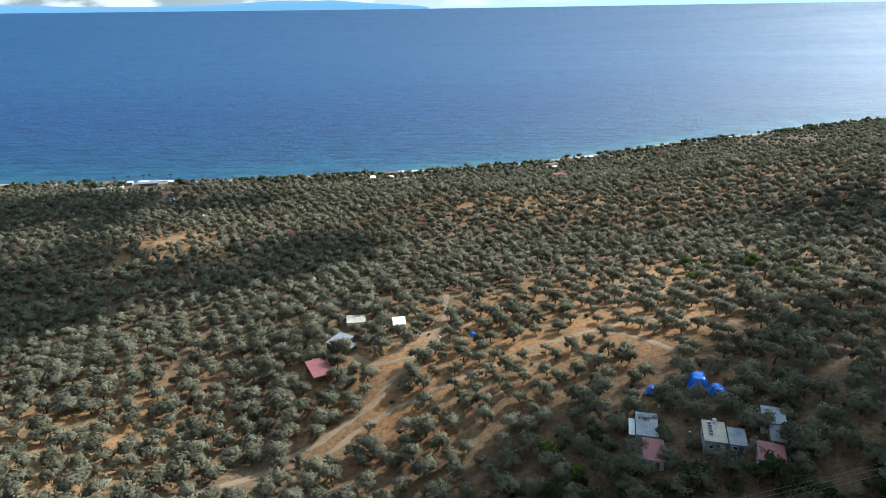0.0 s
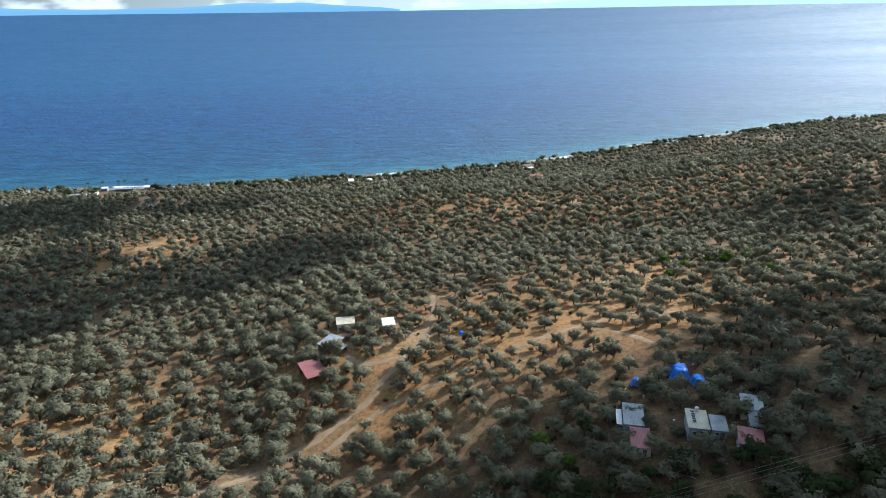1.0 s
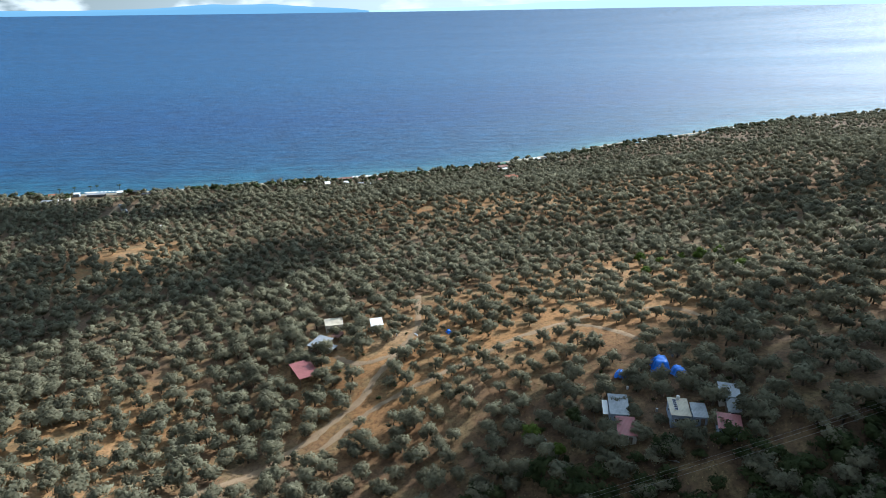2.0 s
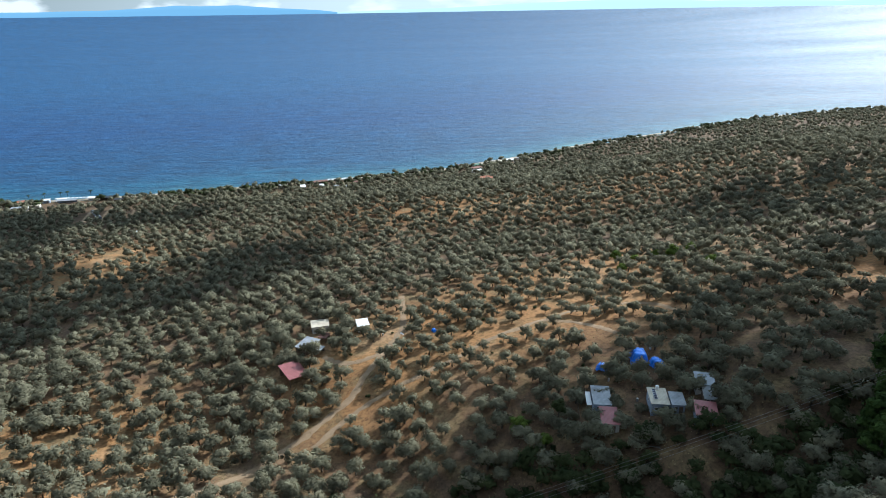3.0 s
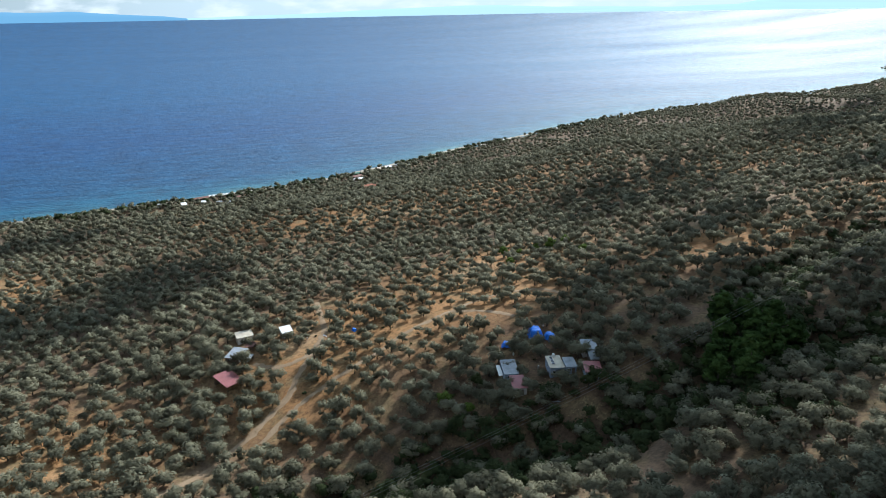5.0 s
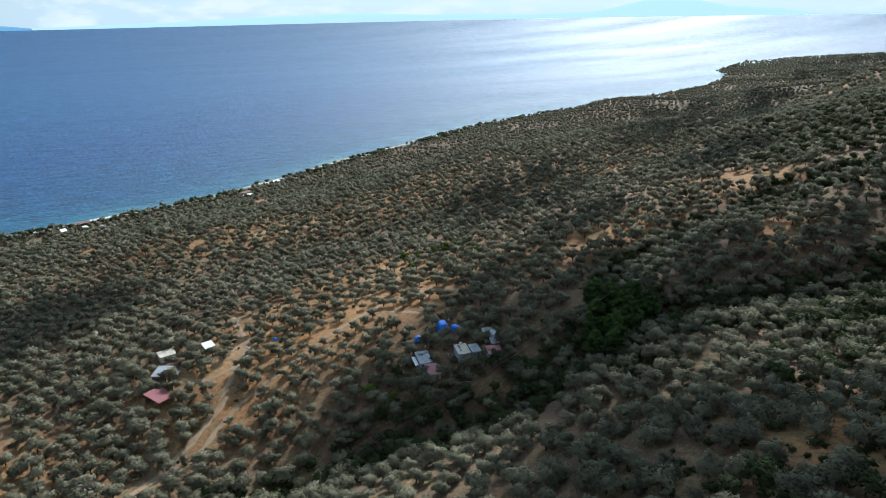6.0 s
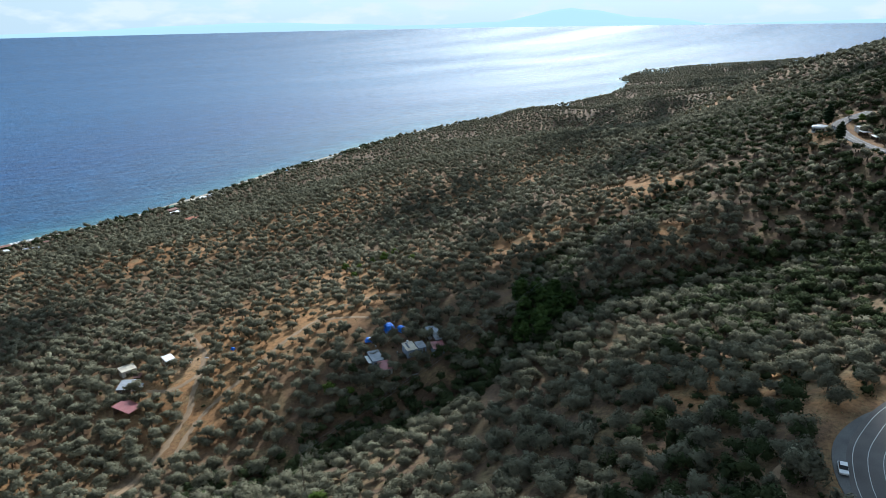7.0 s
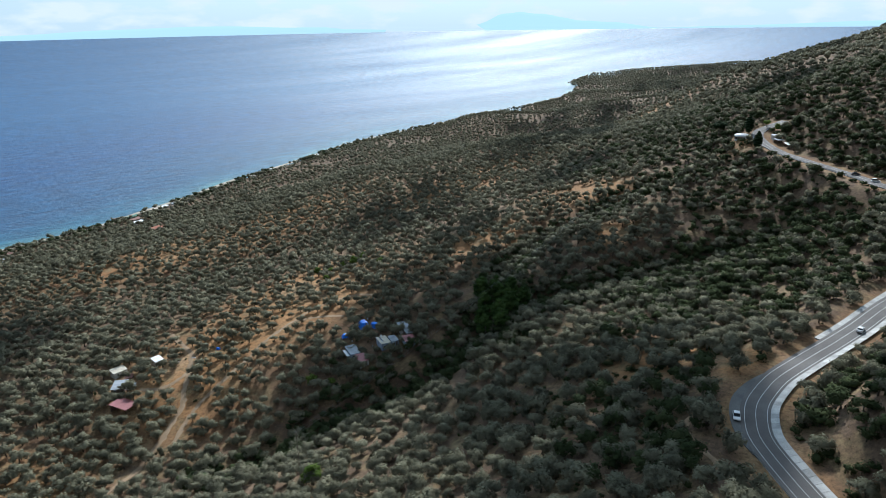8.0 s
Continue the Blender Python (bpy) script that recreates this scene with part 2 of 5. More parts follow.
STEEL = mottled("rail_steel", (0.30, 0.31, 0.32), (0.48, 0.49, 0.50), 1.0, 8.0, 0.45, 0.7)
WHITE_PAINT = mottled("white_paint", (0.66, 0.67, 0.68), (0.82, 0.82, 0.82), 1.0, 8.0, 0.4, 0, 0)
CAR_WHITE = mottled("white_car_paint", (0.70, 0.71, 0.72), (0.80, 0.80, 0.80), 1.0, 4.0, 0.25, 0, 0)
CAR_DARK = mottled("dark_car_paint", (0.02, 0.022, 0.026), (0.045, 0.047, 0.055), 1.0, 4.0, 0.25, 0, 0)
CAR_GREY = mottled("silver_car_paint", (0.24, 0.25, 0.26), (0.36, 0.37, 0.38), 1.0, 4.0, 0.28, 0.4, 0)
GLASS = mottled("dark_glass", (0.010, 0.013, 0.016), (0.020, 0.025, 0.030), 1.0, 4.0, 0.08, 0, 0)
RUBBER = mottled("rubber", (0.012, 0.012, 0.012), (0.03, 0.03, 0.03), 2, 20, 0.9)
PANEL = mottled("solar_cells", (0.008, 0.012, 0.035), (0.02, 0.03, 0.07), 1.0, 6.0, 0.15, 0, 0)
GREEN_CLOTH = mottled("green_awning_cloth", (0.02, 0.10, 0.065), (0.05, 0.19, 0.13), 0.8, 5.0, 0.8)
tree = CONCRETE.node_tree
old_link = tree.nodes["Principled BSDF"].inputs["Base Color"].links[0].from_socket
which_slab = tree.nodes.new("ShaderNodeObjectInfo")
slab_tone = ramp_node(tree, [(0.0, (0.68, 0.68, 0.68)), (1.0, (1.05, 1.05, 1.05))], which_slab.outputs["Random"])
tree.links.new(mix_node(tree, 1.0, old_link, slab_tone.outputs["Color"], "MULTIPLY"), tree.nodes["Principled BSDF"].inputs["Base Color"])
ISLE = make_haze_glow("island_haze_glow", (0.15, 0.34, 0.54), 1.0)
FAR_ISLE = make_haze_glow("far_haze_glow", (0.44, 0.65, 0.77), 1.0)


# ---- making meshes ----
def ob_from(name, bm, mat, smooth=False):
    me = bpy.data.meshes.new(name)
    bm.to_mesh(me)
    bm.free()
    for p in me.polygons if smooth else ():
        p.use_smooth = True
    for one in mat if isinstance(mat, (list, tuple)) else (mat,):
        me.materials.append(one)
    return new(name, me)


def part(name, bm, mat, parent, label="", smooth=False):
    ob = ob_from(name, bm, mat, smooth)
    ob.parent = parent
    return tagged(ob, label)


def box(bm, x, y, z, sx, sy, sz, bevel=0.0, turn=0.0):
    """A box with its centre in x, y and its foot at z."""
    made = bmesh.ops.create_cube(bm, size=1, matrix=pose(x, y, z + sz / 2, 0, 0, turn) @ Matrix.Diagonal((sx, sy, sz, 1)))
    if bevel:
        edges = list({e for v in made["verts"] for e in v.link_edges})
        bmesh.ops.bevel(bm, geom=edges, offset=bevel, segments=1, affect="EDGES", profile=0.5)
    return bm


def new_box(*args, **kw):
    return box(bmesh.new(), *args, **kw)


def tri_object(name, verts, tris, mats, which=None, smooth=False):
    me = bpy.data.meshes.new(name)
    verts, tris = np.asarray(verts, np.float32), np.asarray(tris, np.int32)
    me.vertices.add(len(verts))
    me.vertices.foreach_set("co", verts.ravel())
    me.loops.add(tris.size)
    me.loops.foreach_set("vertex_index", tris.ravel())
    me.polygons.add(len(tris))
    me.polygons.foreach_set("loop_start", np.arange(0, tris.size, 3, dtype=np.int32))
    for m in mats:
        me.materials.append(m)
    if which is not None:
        me.polygons.foreach_set("material_index", np.asarray(which, np.int32))
    me.polygons.foreach_set("use_smooth", np.full(len(tris), smooth))
    me.update(calc_edges=True)
    return new(name, me)


def smoothstep(a, b, v):
    u = np.clip((v - a) / (b - a), 0, 1)
    return u * u * (3 - 2 * u)


def glide(points, step=2.0):
    """A smooth line through points, sampled evenly."""
    p = np.array(points, float)
    ends = np.vstack([2 * p[0] - p[1], p, 2 * p[-1] - p[-2]])
    out = []
    for i in range(1, len(ends) - 2):
        a, b, c, d = ends[i - 1:i + 3]
        n = max(2, int(np.linalg.norm(c - b) / step))
        for u in np.arange(n) / n:
            out.append(0.5 * (2 * b + (c - a) * u + (2 * a - 5 * b + 4 * c - d) * u ** 2 + (3 * b - a - 3 * c + d) * u ** 3))
    return np.array(out + [p[-1]])


# ---- lie of the land ----
SHORE_X = np.array([-5200, -2000, -450, -277, -166, -50, 73, 141, 216, 306, 400, 500, 607, 756, 1003, 1376, 1552, 1690, 1840, 1945, 2300, 2620, 3000, 3300, 5200], float)
SHORE_Y = np.array([520, 600, 640, 643, 659, 678, 705, 737, 773, 826, 865, 914, 966, 1009, 1060, 1140, 1195, 1265, 1370, 1480, 1630, 1560, 1380, 1000, -600], float)
SLOPE_X, SLOPE_Y = [-2000, -266, -78, 105, 330, 444, 1200, 1925, 3500], [700, 632, 626, 712, 803, 870, 1200, 1441, 1700]
RELIEF = np.array([
    [0, 0, -1.2, -3.5, -2.2, 0.7, 0.5, 1.5], [0, 0.1, -4.3, -7.2, -4.5, -0.2, -0.1, 0.3],
    [-1.4, 0.1, -11.4, -1.1, 8.7, 1.3, 0.4, -0.9], [-6.1, -5.4, -10.2, -2.4, 3.4, 2, 4.1, -1.3],
    [-11.2, -20.8, -0.1, 6.4, -4.8, 1, 5, -1.1], [-7.5, -18.5, -2.3, 4.4, -0.4, 2.3, 1.8, -4.4],
    [-1.7, -3.6, 2.3, 2.9, 2.6, 5, 2.8, -8.3], [-0.1, 0.3, 0.9, -0.2, 1.9, 10.3, 10.8, -1.6]])
# knolls and hollows: x, y, two half-widths, turn in degrees, rise
KNOLLS = [
    (180, 20, 150, 60, 90, -4.5), (80, 20, 100, 40, 60, 4.2), (240, 500, 200, 90, 30, 6.0), (0, 100, 100, 40, 150, -5.2),
    (-20, 480, 150, 60, 150, 5.4), (20, 320, 150, 60, 0, -4.5), (200, 20, 100, 40, 30, -8.4), (300, 480, 200, 90, 60, 15.4),
    (620, 380, 200, 90, 30, -9.7), (40, 180, 100, 40, 120, 1.3), (140, -40, 100, 40, 150, 3.8), (280, 620, 200, 90, 120, 4.7),
    (-20, 140, 60, 28, 150, -4.1), (-20, 440, 60, 28, 30, 6.0), (120, 340, 60, 28, 0, -4.4)]
# stream beds cut into the slope: a line, half-width, depth
GULLIES = [
    (glide([(-30, 112, 0), (12, 102, 0), (40, 92, 0), (62, 86, 0), (85, 88, 0), (107, 90, 0), (124, 82, 0), (138, 72, 0), (152, 66, 0), (170, 60, 0),
            (186, 52, 0), (202, 43, 0), (218, 34, 0), (232, 22, 0), (242, 4, 0)], 5.0), 13.0, 7.0),
    (glide([(125, 104, 0), (147, 122, 0), (190, 132, 0), (212, 124, 0), (238, 121, 0), (262, 116, 0), (290, 104, 0)], 5.0), 12.0, 6.0)]
ROAD = glide([(-40, -215, 126), (-14, -150, 123), (6.6, -107.2, 120), (23.3, -84.6, 118.6), (32.7, -72.8, 118), (38, -66, 118), (43, -60, 118), (48, -55, 118), (55, -51, 118),
              (62, -48.3, 118), (70, -47, 118), (80, -46.3, 118), (91, -47, 118), (104, -48.2, 118), (117, -49.7, 118.2), (134, -51.3, 118.6), (157, -53, 119.5),
              (186, -58, 122), (216, -70, 126), (243, -72, 131), (257, -50, 137), (259, -21, 140.5), (268, -8, 141), (278, 5, 141), (289, 20, 141), (301, 37, 141),
              (313, 51, 141), (327, 65, 142), (338, 75, 144), (347, 79.5, 145.5), (355, 80, 147), (364, 77.5, 149), (373, 73, 151.5)], 2.5)


def lift(x, y):
    """The far rim of land and sea rises to the line of the horizon."""
    r, az = np.hypot(x, y), np.degrees(np.arctan2(x, y))
    rim = 148 + 26 * smoothstep(-15, 50, az)
    return rim * np.clip((r - 2200) / 2700, 0, 1) ** 2


def offshore(x, y):
    return (y - np.interp(x, SHORE_X, SHORE_Y)) * 0.92


def wild(x, y):
    d = (np.interp(x, SLOPE_X, SLOPE_Y) - y) * 0.0092
    keep = 1 - 0.8 * smoothstep(350, 800, x)
    d = np.where(d > 6.4, 6.4 + (d - 6.4) * keep, d)
    d = np.where(d > 8.5, 8.5 + (d - 8.5) * 0.5, d)
    d = np.minimum(d, 12)
    h = 10.298 * d - 0.469 * d ** 2 + 0.326 * d ** 3
    for i in range(8):
        for j in range(8):
            if RELIEF[i, j]:
                h = h + RELIEF[i, j] * np.exp(-((x - (110 * i - 280)) ** 2 + (y - (110 * j - 160)) ** 2) / 18050.0)
    for kx, ky, long, wide, turn, rise in KNOLLS:
        c, sn = math.cos(radians(turn)), math.sin(radians(turn))
        h = h + rise * np.exp(-(((x - kx) * c + (y - ky) * sn) / long) ** 2 - (((y - ky) * c - (x - kx) * sn) / wide) ** 2)
    for line, wide, deep in GULLIES:
        d = np.full(np.shape(x), 1e9)
        for k, p in enumerate(line):
            d = np.minimum(d, np.hypot(x - p[0], y - p[1]) + 10 * smoothstep(4, 0, min(k, len(line) - 1 - k)))
        h = h - deep * np.exp(-(d / wide) ** 2)
    h = h * (1 - 0.78 * smoothstep(1300, 3000, np.hypot(x, y)) * smoothstep(300, 900, x))
    # the main ridge climbs away from the coast
    h = h + np.clip(48 - 0.30 * (y - 215), -26, 64) * smoothstep(480, 950, x) * (1 - smoothstep(1600, 2400, x)) * np.clip(h / 110, 0, 1)
    # rolling spurs and gullies of the far slopes
    far = smoothstep(380, 900, x) * smoothstep(0.5, 3, d) * (1 - smoothstep(1200, 1900, x))
    h = h + far * (9 * np.sin(x / 95 + y / 210) + 6 * np.sin(x / 47 - y / 130 + 1.3) + 5 * np.sin(y / 75 + x / 300))
    h = h + 0.35 * np.sin(x / 9.0 + 1.7 * np.sin(y / 13.0)) * np.sin(y / 11.0 + 1.2 * np.sin(x / 17.0)) * smoothstep(0.2, 1, d)
    out = -offshore(x, y)
    beach = np.where(out > 0, 0.05 * out, 0.12 * out)
    return beach + (h - beach) * smoothstep(15, 85, out)


def land(x, y):
    x, y = np.atleast_1d(np.asarray(x, float)), np.atleast_1d(np.asarray(y, float))
    h = wild(x, y)
    near = np.nonzero((x > -75) & (x < 475) & (y > -250) & (y < 120))[0]
    if len(near):
        best, level = np.full(len(near), 1e9), np.zeros(len(near))
        for px, py, pz in ROAD:
            d = np.hypot(x[near] - px, y[near] - py)
            level = np.where(d < best, pz, level)
            best = np.minimum(d, best)
        w = smoothstep(26, 8.5, best)
        h[near] = h[near] + (level - 0.25 - h[near]) * w
    return h + lift(x, y)


def ground_at(x, y):
    return float(land([x], [y])[0])


def off_road(x, y):
    d = np.full(len(x), 1e9)
    for px, py, pz in ROAD:
        d = np.minimum(d, np.hypot(x - px, y - py))
    return d


def steps(fine_from, fine_to, step, end):
    mid = list(np.arange(fine_from, fine_to + step, step))
    for way, edge in ((1, fine_to), (-1, fine_from)):
        v, s = edge, step
        while abs(v) < end:
            s = min(s * 1.12, 160)
            v = v + way * s
            mid.append(v)
    return np.array(sorted(set(mid)))


def sheet(name, xs, ys, z_of, mats, smooth=True):
    gx, gy = np.meshgrid(xs, ys)
    fx, fy = gx.ravel(), gy.ravel()
    n = len(xs)
    a = (np.arange(len(ys) - 1)[:, None] * n + np.arange(n - 1)[None, :]).ravel()
    tris = np.concatenate([np.stack([a, a + 1, a + n + 1], 1), np.stack([a, a + n + 1, a + n], 1)])
    return tri_object(name, np.stack([fx, fy, z_of(fx, fy)], 1), tris, mats, None, smooth), fx, fy


ground, land_x, land_y = sheet("ground", steps(-230, 410, 3.6, 4800), steps(-190, 430, 3.6, 4800), land, [SOIL])
ochre = np.zeros(len(land_x))
for ox, oy, rx, ry in ((42, 202, 74, 42), (-15, 180, 30, 35), (-172, 385, 40, 50), (-115, 160, 45, 40), (85, 240, 60, 30), (-50, 553, 20, 30), (85, -34, 14, 6), (258, 158, 30, 40),
                       (170, 170, 40, 30), (330, 330, 110, 40), (120, 420, 150, 50), (700, 400, 200, 90), (326, 76, 12, 12), (-49, 486, 18, 26), (18, 414, 22, 18), (302, 290, 26, 18), (90, -4, 26, 16), (203, 92, 16, 14)):
    ochre = np.maximum(ochre, 0.85 * np.exp(-((land_x - ox) / rx) ** 2 - ((land_y - oy) / ry) ** 2))
close = np.nonzero((land_x > -75) & (land_x < 475) & (land_y > -250) & (land_y < 140))[0]
ochre[close] = np.maximum(ochre[close], 0.35 * np.exp(-((off_road(land_x[close], land_y[close]) - 6) / 3.0) ** 2))
ground.data.attributes.new("ochre", "FLOAT", "POINT").data.foreach_set("value", ochre.astype(np.float32))
tagged(ground, "dry orange-brown soil slope with straw-coloured grass", "ground", kind="structure")


def sea_level(x, y):
    return lift(x, y)


def make_water():
    radii = np.concatenate([np.arange(420, 1200, 26), np.arange(1200, 4940, 90), [4940]])
    turns = np.radians(np.arange(-100, 121, 1.0))
    rr, aa = np.meshgrid(radii, turns)
    x, y = (rr * np.sin(aa)).ravel(), (rr * np.cos(aa)).ravel()
    n = len(radii)
    a = (np.arange(len(turns) - 1)[:, None] * n + np.arange(n - 1)[None, :]).ravel()
    tris = np.concatenate([np.stack([a, a + n + 1, a + 1], 1), np.stack([a, a + n, a + n + 1], 1)])
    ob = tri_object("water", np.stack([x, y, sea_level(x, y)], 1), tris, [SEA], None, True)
    att = ob.data.attributes.new("offshore", "FLOAT", "POINT")
    att.data.foreach_set("value", np.clip(offshore(x, y) / 1000, 0, 2).astype(np.float32))
    return tagged(ob, "blue sea turning turquoise towards the shore", "sea", kind="structure")


make_water()


def strip(line, left, right, rise=0.0, rise_right=None, jitter=0.0, rng=None):
    """A ribbon along a line of x, y, z from one offset to another."""
    line = np.asarray(line)
    way = np.gradient(line[:, :2], axis=0)
    way /= np.linalg.norm(way, axis=1)[:, None]
    side = np.stack([way[:, 1], -way[:, 0]], 1)
    rise_right = rise if rise_right is None else rise_right
    lo, hi = np.zeros(len(line)) + left, np.zeros(len(line)) + right
    if jitter:
        lo, hi = lo + rng.normal(0, jitter, len(line)), hi + rng.normal(0, jitter, len(line))
    a, b = line[:, :2] + side * lo[:, None], line[:, :2] + side * hi[:, None]
    return np.column_stack([a, line[:, 2] + rise]), np.column_stack([b, line[:, 2] + rise_right])


def ribbon(name, line, left, right, mat, rise=0.0, rise_right=None, thick=0.0, parent=None):
    a, b = strip(line, left, right, rise, rise_right)
    n = len(a)
    v = np.vstack([a, b] + ([a - (0, 0, thick), b - (0, 0, thick)] if thick else []))
    i = np.arange(n - 1)
    t = [np.stack([i, i + n, i + n + 1], 1), np.stack([i, i + n + 1, i + 1], 1)]
    if thick:
        for p, q in ((0, 2 * n), (n, 3 * n)):
            t += [np.stack([i + p, i + p + 1, i + q + 1], 1), np.stack([i + p, i + q + 1, i + q], 1)]
    ob = tri_object(name, v, np.concatenate(t), [mat])
    ob.parent = parent
    return ob


def draped(name, points, left, right, mat, rise, seed, jitter=0.25):
    """A dirt track lying on the ground, five points across."""
    rng = np.random.default_rng(seed)
    line = glide([(x, y, 0) for x, y in points], 1.6)
    a, b = strip(line, left, right, 0, 0, jitter, rng)
    n, rows = len(a), []
    for k, up in ((0, 0.0), (0.2, 1.0), (0.5, 0.9), (0.8, 1.0), (1, 0.0)):
        p = a + (b - a) * k
        p[:, 2] = land(p[:, 0], p[:, 1]) + 0.02 + rise * up
        rows.append(p)
    i, t = np.arange(n - 1), []
    for r in range(4):
        t += [np.stack([i + r * n, i + (r + 1) * n, i + (r + 1) * n + 1], 1), np.stack([i + r * n, i + (r + 1) * n + 1, i + r * n + 1], 1)]
    return tri_object(name, np.vstack(rows), np.concatenate(t), [mat], None, True), line


TRACK_LINES = [
    ([(-120, 118), (-95, 127), (-73, 134), (-63, 138.5), (-52, 143), (-44, 149.5), (-35, 156), (-26, 164), (-21, 169), (-17, 177), (-12, 185), (-5, 198), (-1, 207), (0, 221), (1, 241)], 1.25),
    ([(-33, 150), (-24, 158), (-16, 163.5), (-7, 167), (2, 170), (9, 173), (17, 175.5), (27, 181), (39, 185), (48, 188), (56, 182), (63, 172), (66, 164)], 1.0),
    ([(48, 188), (60, 191), (75, 189), (86, 183), (90, 173), (89, 164)], 0.9),
    ([(-9, 191), (-18, 188), (-25, 190), (-31, 197)], 1.2),
    ([(-238, 524), (-243, 545), (-249, 575), (-252, 600)], 1.6),
    ([(-222, 520), (-229, 548), (-236, 585), (-238, 610)], 1.4),
    ([(-205, 535), (-212, 575), (-216, 615)], 1.2),
    ([(-330, 592), (-310, 600), (-285, 608), (-262, 616), (-245, 618)], 4.0),
    ([(55, -39), (44, -38), (36, -43), (30, -52), (20, -64)], 0.8),
]
tracks = []
for k, (points, half) in enumerate(TRACK_LINES):
    ob, line = draped("dirt_track", points, -half, half, TRACK, 0.10, 10 + k)
    tagged(ob, "pale rutted dirt track through the olive grove", "track", kind="structure")
    tracks.append((line, half))

# ---- asphalt road ----
road = tagged(new("road"), "two-lane asphalt road with white lines and concrete gutters", "road", kind="structure")
ribbon("carriageway", ROAD, -4.1, 3.35, ASPHALT, 0.0, None, 0.5, road)
for k, off in enumerate((-2.95, -0.2, 2.6)):
    ribbon("lane_line", ROAD, off - 0.07, off + 0.07, PAINT, 0.012, None, 0.0, road)
bend = ROAD[(ROAD[:, 0] > 40) & (ROAD[:, 0] < 82) & (ROAD[:, 1] > -66) & (ROAD[:, 1] < -40)]
bulge = -4.1 - 2.7 * np.sin(np.linspace(0, np.pi, len(bend))) ** 0.8
ribbon("lay_by", bend, bulge, -4.1, OLD_ASPHALT, -0.03, None, 0.4, road)


def slabs(line, near_side, far_side, up, gap_every):
    """Concrete gutter slabs, each a piece of its own."""
    way = np.cumsum(np.r_[0, np.linalg.norm(np.diff(line[:, :2], axis=0), axis=1)])
    for s in np.arange(0, way[-1] - gap_every, gap_every):
        ends = np.array([[np.interp(s + f, way, line[:, k]) for k in range(3)] for f in (0.05, gap_every / 2, gap_every - 0.05)])
        a, b = strip(ends, near_side, far_side, 0.03, up)
        bm = bmesh.new()
        top = [bm.verts.new(p) for p in (*a, *b[::-1])]
        bm.faces.new(top)
        made = bmesh.ops.extrude_face_region(bm, geom=bm.faces[:])
        bmesh.ops.translate(bm, vec=(0, 0, -0.3), verts=[v for v in made["geom"] if isinstance(v, bmesh.types.BMVert)])
        bmesh.ops.recalc_face_normals(bm, faces=bm.faces[:])
        part("gutter_slab", bm, CONCRETE, road)


near_road = ROAD[(ROAD[:, 1] > -125) & (ROAD[:, 0] < 200) & (ROAD[:, 1] < -40) & (ROAD[:, 0] > -5)]
slabs(near_road, 3.4, 5.4, 0.5, 2.6)
slabs(ROAD[(ROAD[:, 0] > 113) & (ROAD[:, 0] < 196) & (ROAD[:, 1] < -40)], -4.15, -5.9, 0.12, 2.6)


def guard_rail(line, off):
    rail = tagged(new("guard_rail"), "steel guard rail on short posts at the road's edge", "guard rail")
    a, b = strip(line, off, off + 0.08)
    base = line[0].copy()
    rail.location = base
    n = len(a)
    rows = []
    for dz, push in ((0.42, 0.0), (0.5, 0.05), (0.57, 0.0), (0.64, 0.05), (0.72, 0.0)):
        rows.append(a + (b - a) * (push / 0.08) + (0, 0, dz) - base)
    i, t = np.arange(n - 1), []
    for r in range(4):
        t += [np.stack([i + r * n, i + (r + 1) * n, i + (r + 1) * n + 1], 1), np.stack([i + r * n, i + (r + 1) * n + 1, i + r * n + 1], 1)]
    beam = tri_object("beam", np.vstack(rows), np.concatenate(t), [STEEL])
    beam.parent = rail
    post = None
    for p in a[::1]:
        if post is None:
            post = part("post", new_box(0, 0, 0, 0.1, 0.12, 0.74, 0.01), STEEL, rail)
            one = post
        else:
            one = post.copy()
            scene.collection.objects.link(one)
        one.location = Vector(p - base) + Vector((0, 0, -0.05))
    return rail


guard_rail(ROAD[(ROAD[:, 1] > -118) & (ROAD[:, 1] < -50) & (ROAD[:, 0] > 0) & (ROAD[:, 0] < 44)], -4.75)
guard_rail(ROAD[(ROAD[:, 0] > 258) & (ROAD[:, 1] > -15) & (ROAD[:, 1] < 62)], -4.6)

# ---- far coasts across the water ----
def far_hills(name, label, mat, az0, az1, dist, crest, seed):
    """A ridge whose haze is a glowing colour: crest gives metres above the water against the share of the way."""
    rng = np.random.default_rng(seed)
    n = 90
    u = np.linspace(0, 1, n)
    az = np.radians(az0 + (az1 - az0) * u)
    top = np.interp(u, [c[0] for c in crest], [c[1] for c in crest])
    rough = sum(np.sin(u * f * 6.28 + rng.uniform(0, 6)) / f for f in (5, 9, 17, 31))
    top = np.maximum(top * (1 + 0.16 * rough) , 0.2)
    rows = []
    for back_by, share in ((0, 0.0), (25, 0.55), (60, 1.0), (100, 0.5), (120, 0.0)):
        r = dist + back_by
        x, y = r * np.sin(az), r * np.cos(az)
        rows.append(np.stack([x, y, lift(x, y) + top * share - (70 if share == 0 else 0)], 1))
    i, t = np.arange(n - 1), []
    for r in range(4):
        t += [np.stack([i + r * n, i + r * n + n, i + r * n + n + 1], 1), np.stack([i + r * n, i + r * n + n + 1, i + r * n + 1], 1)]
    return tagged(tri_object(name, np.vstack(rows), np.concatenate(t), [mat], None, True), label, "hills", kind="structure")


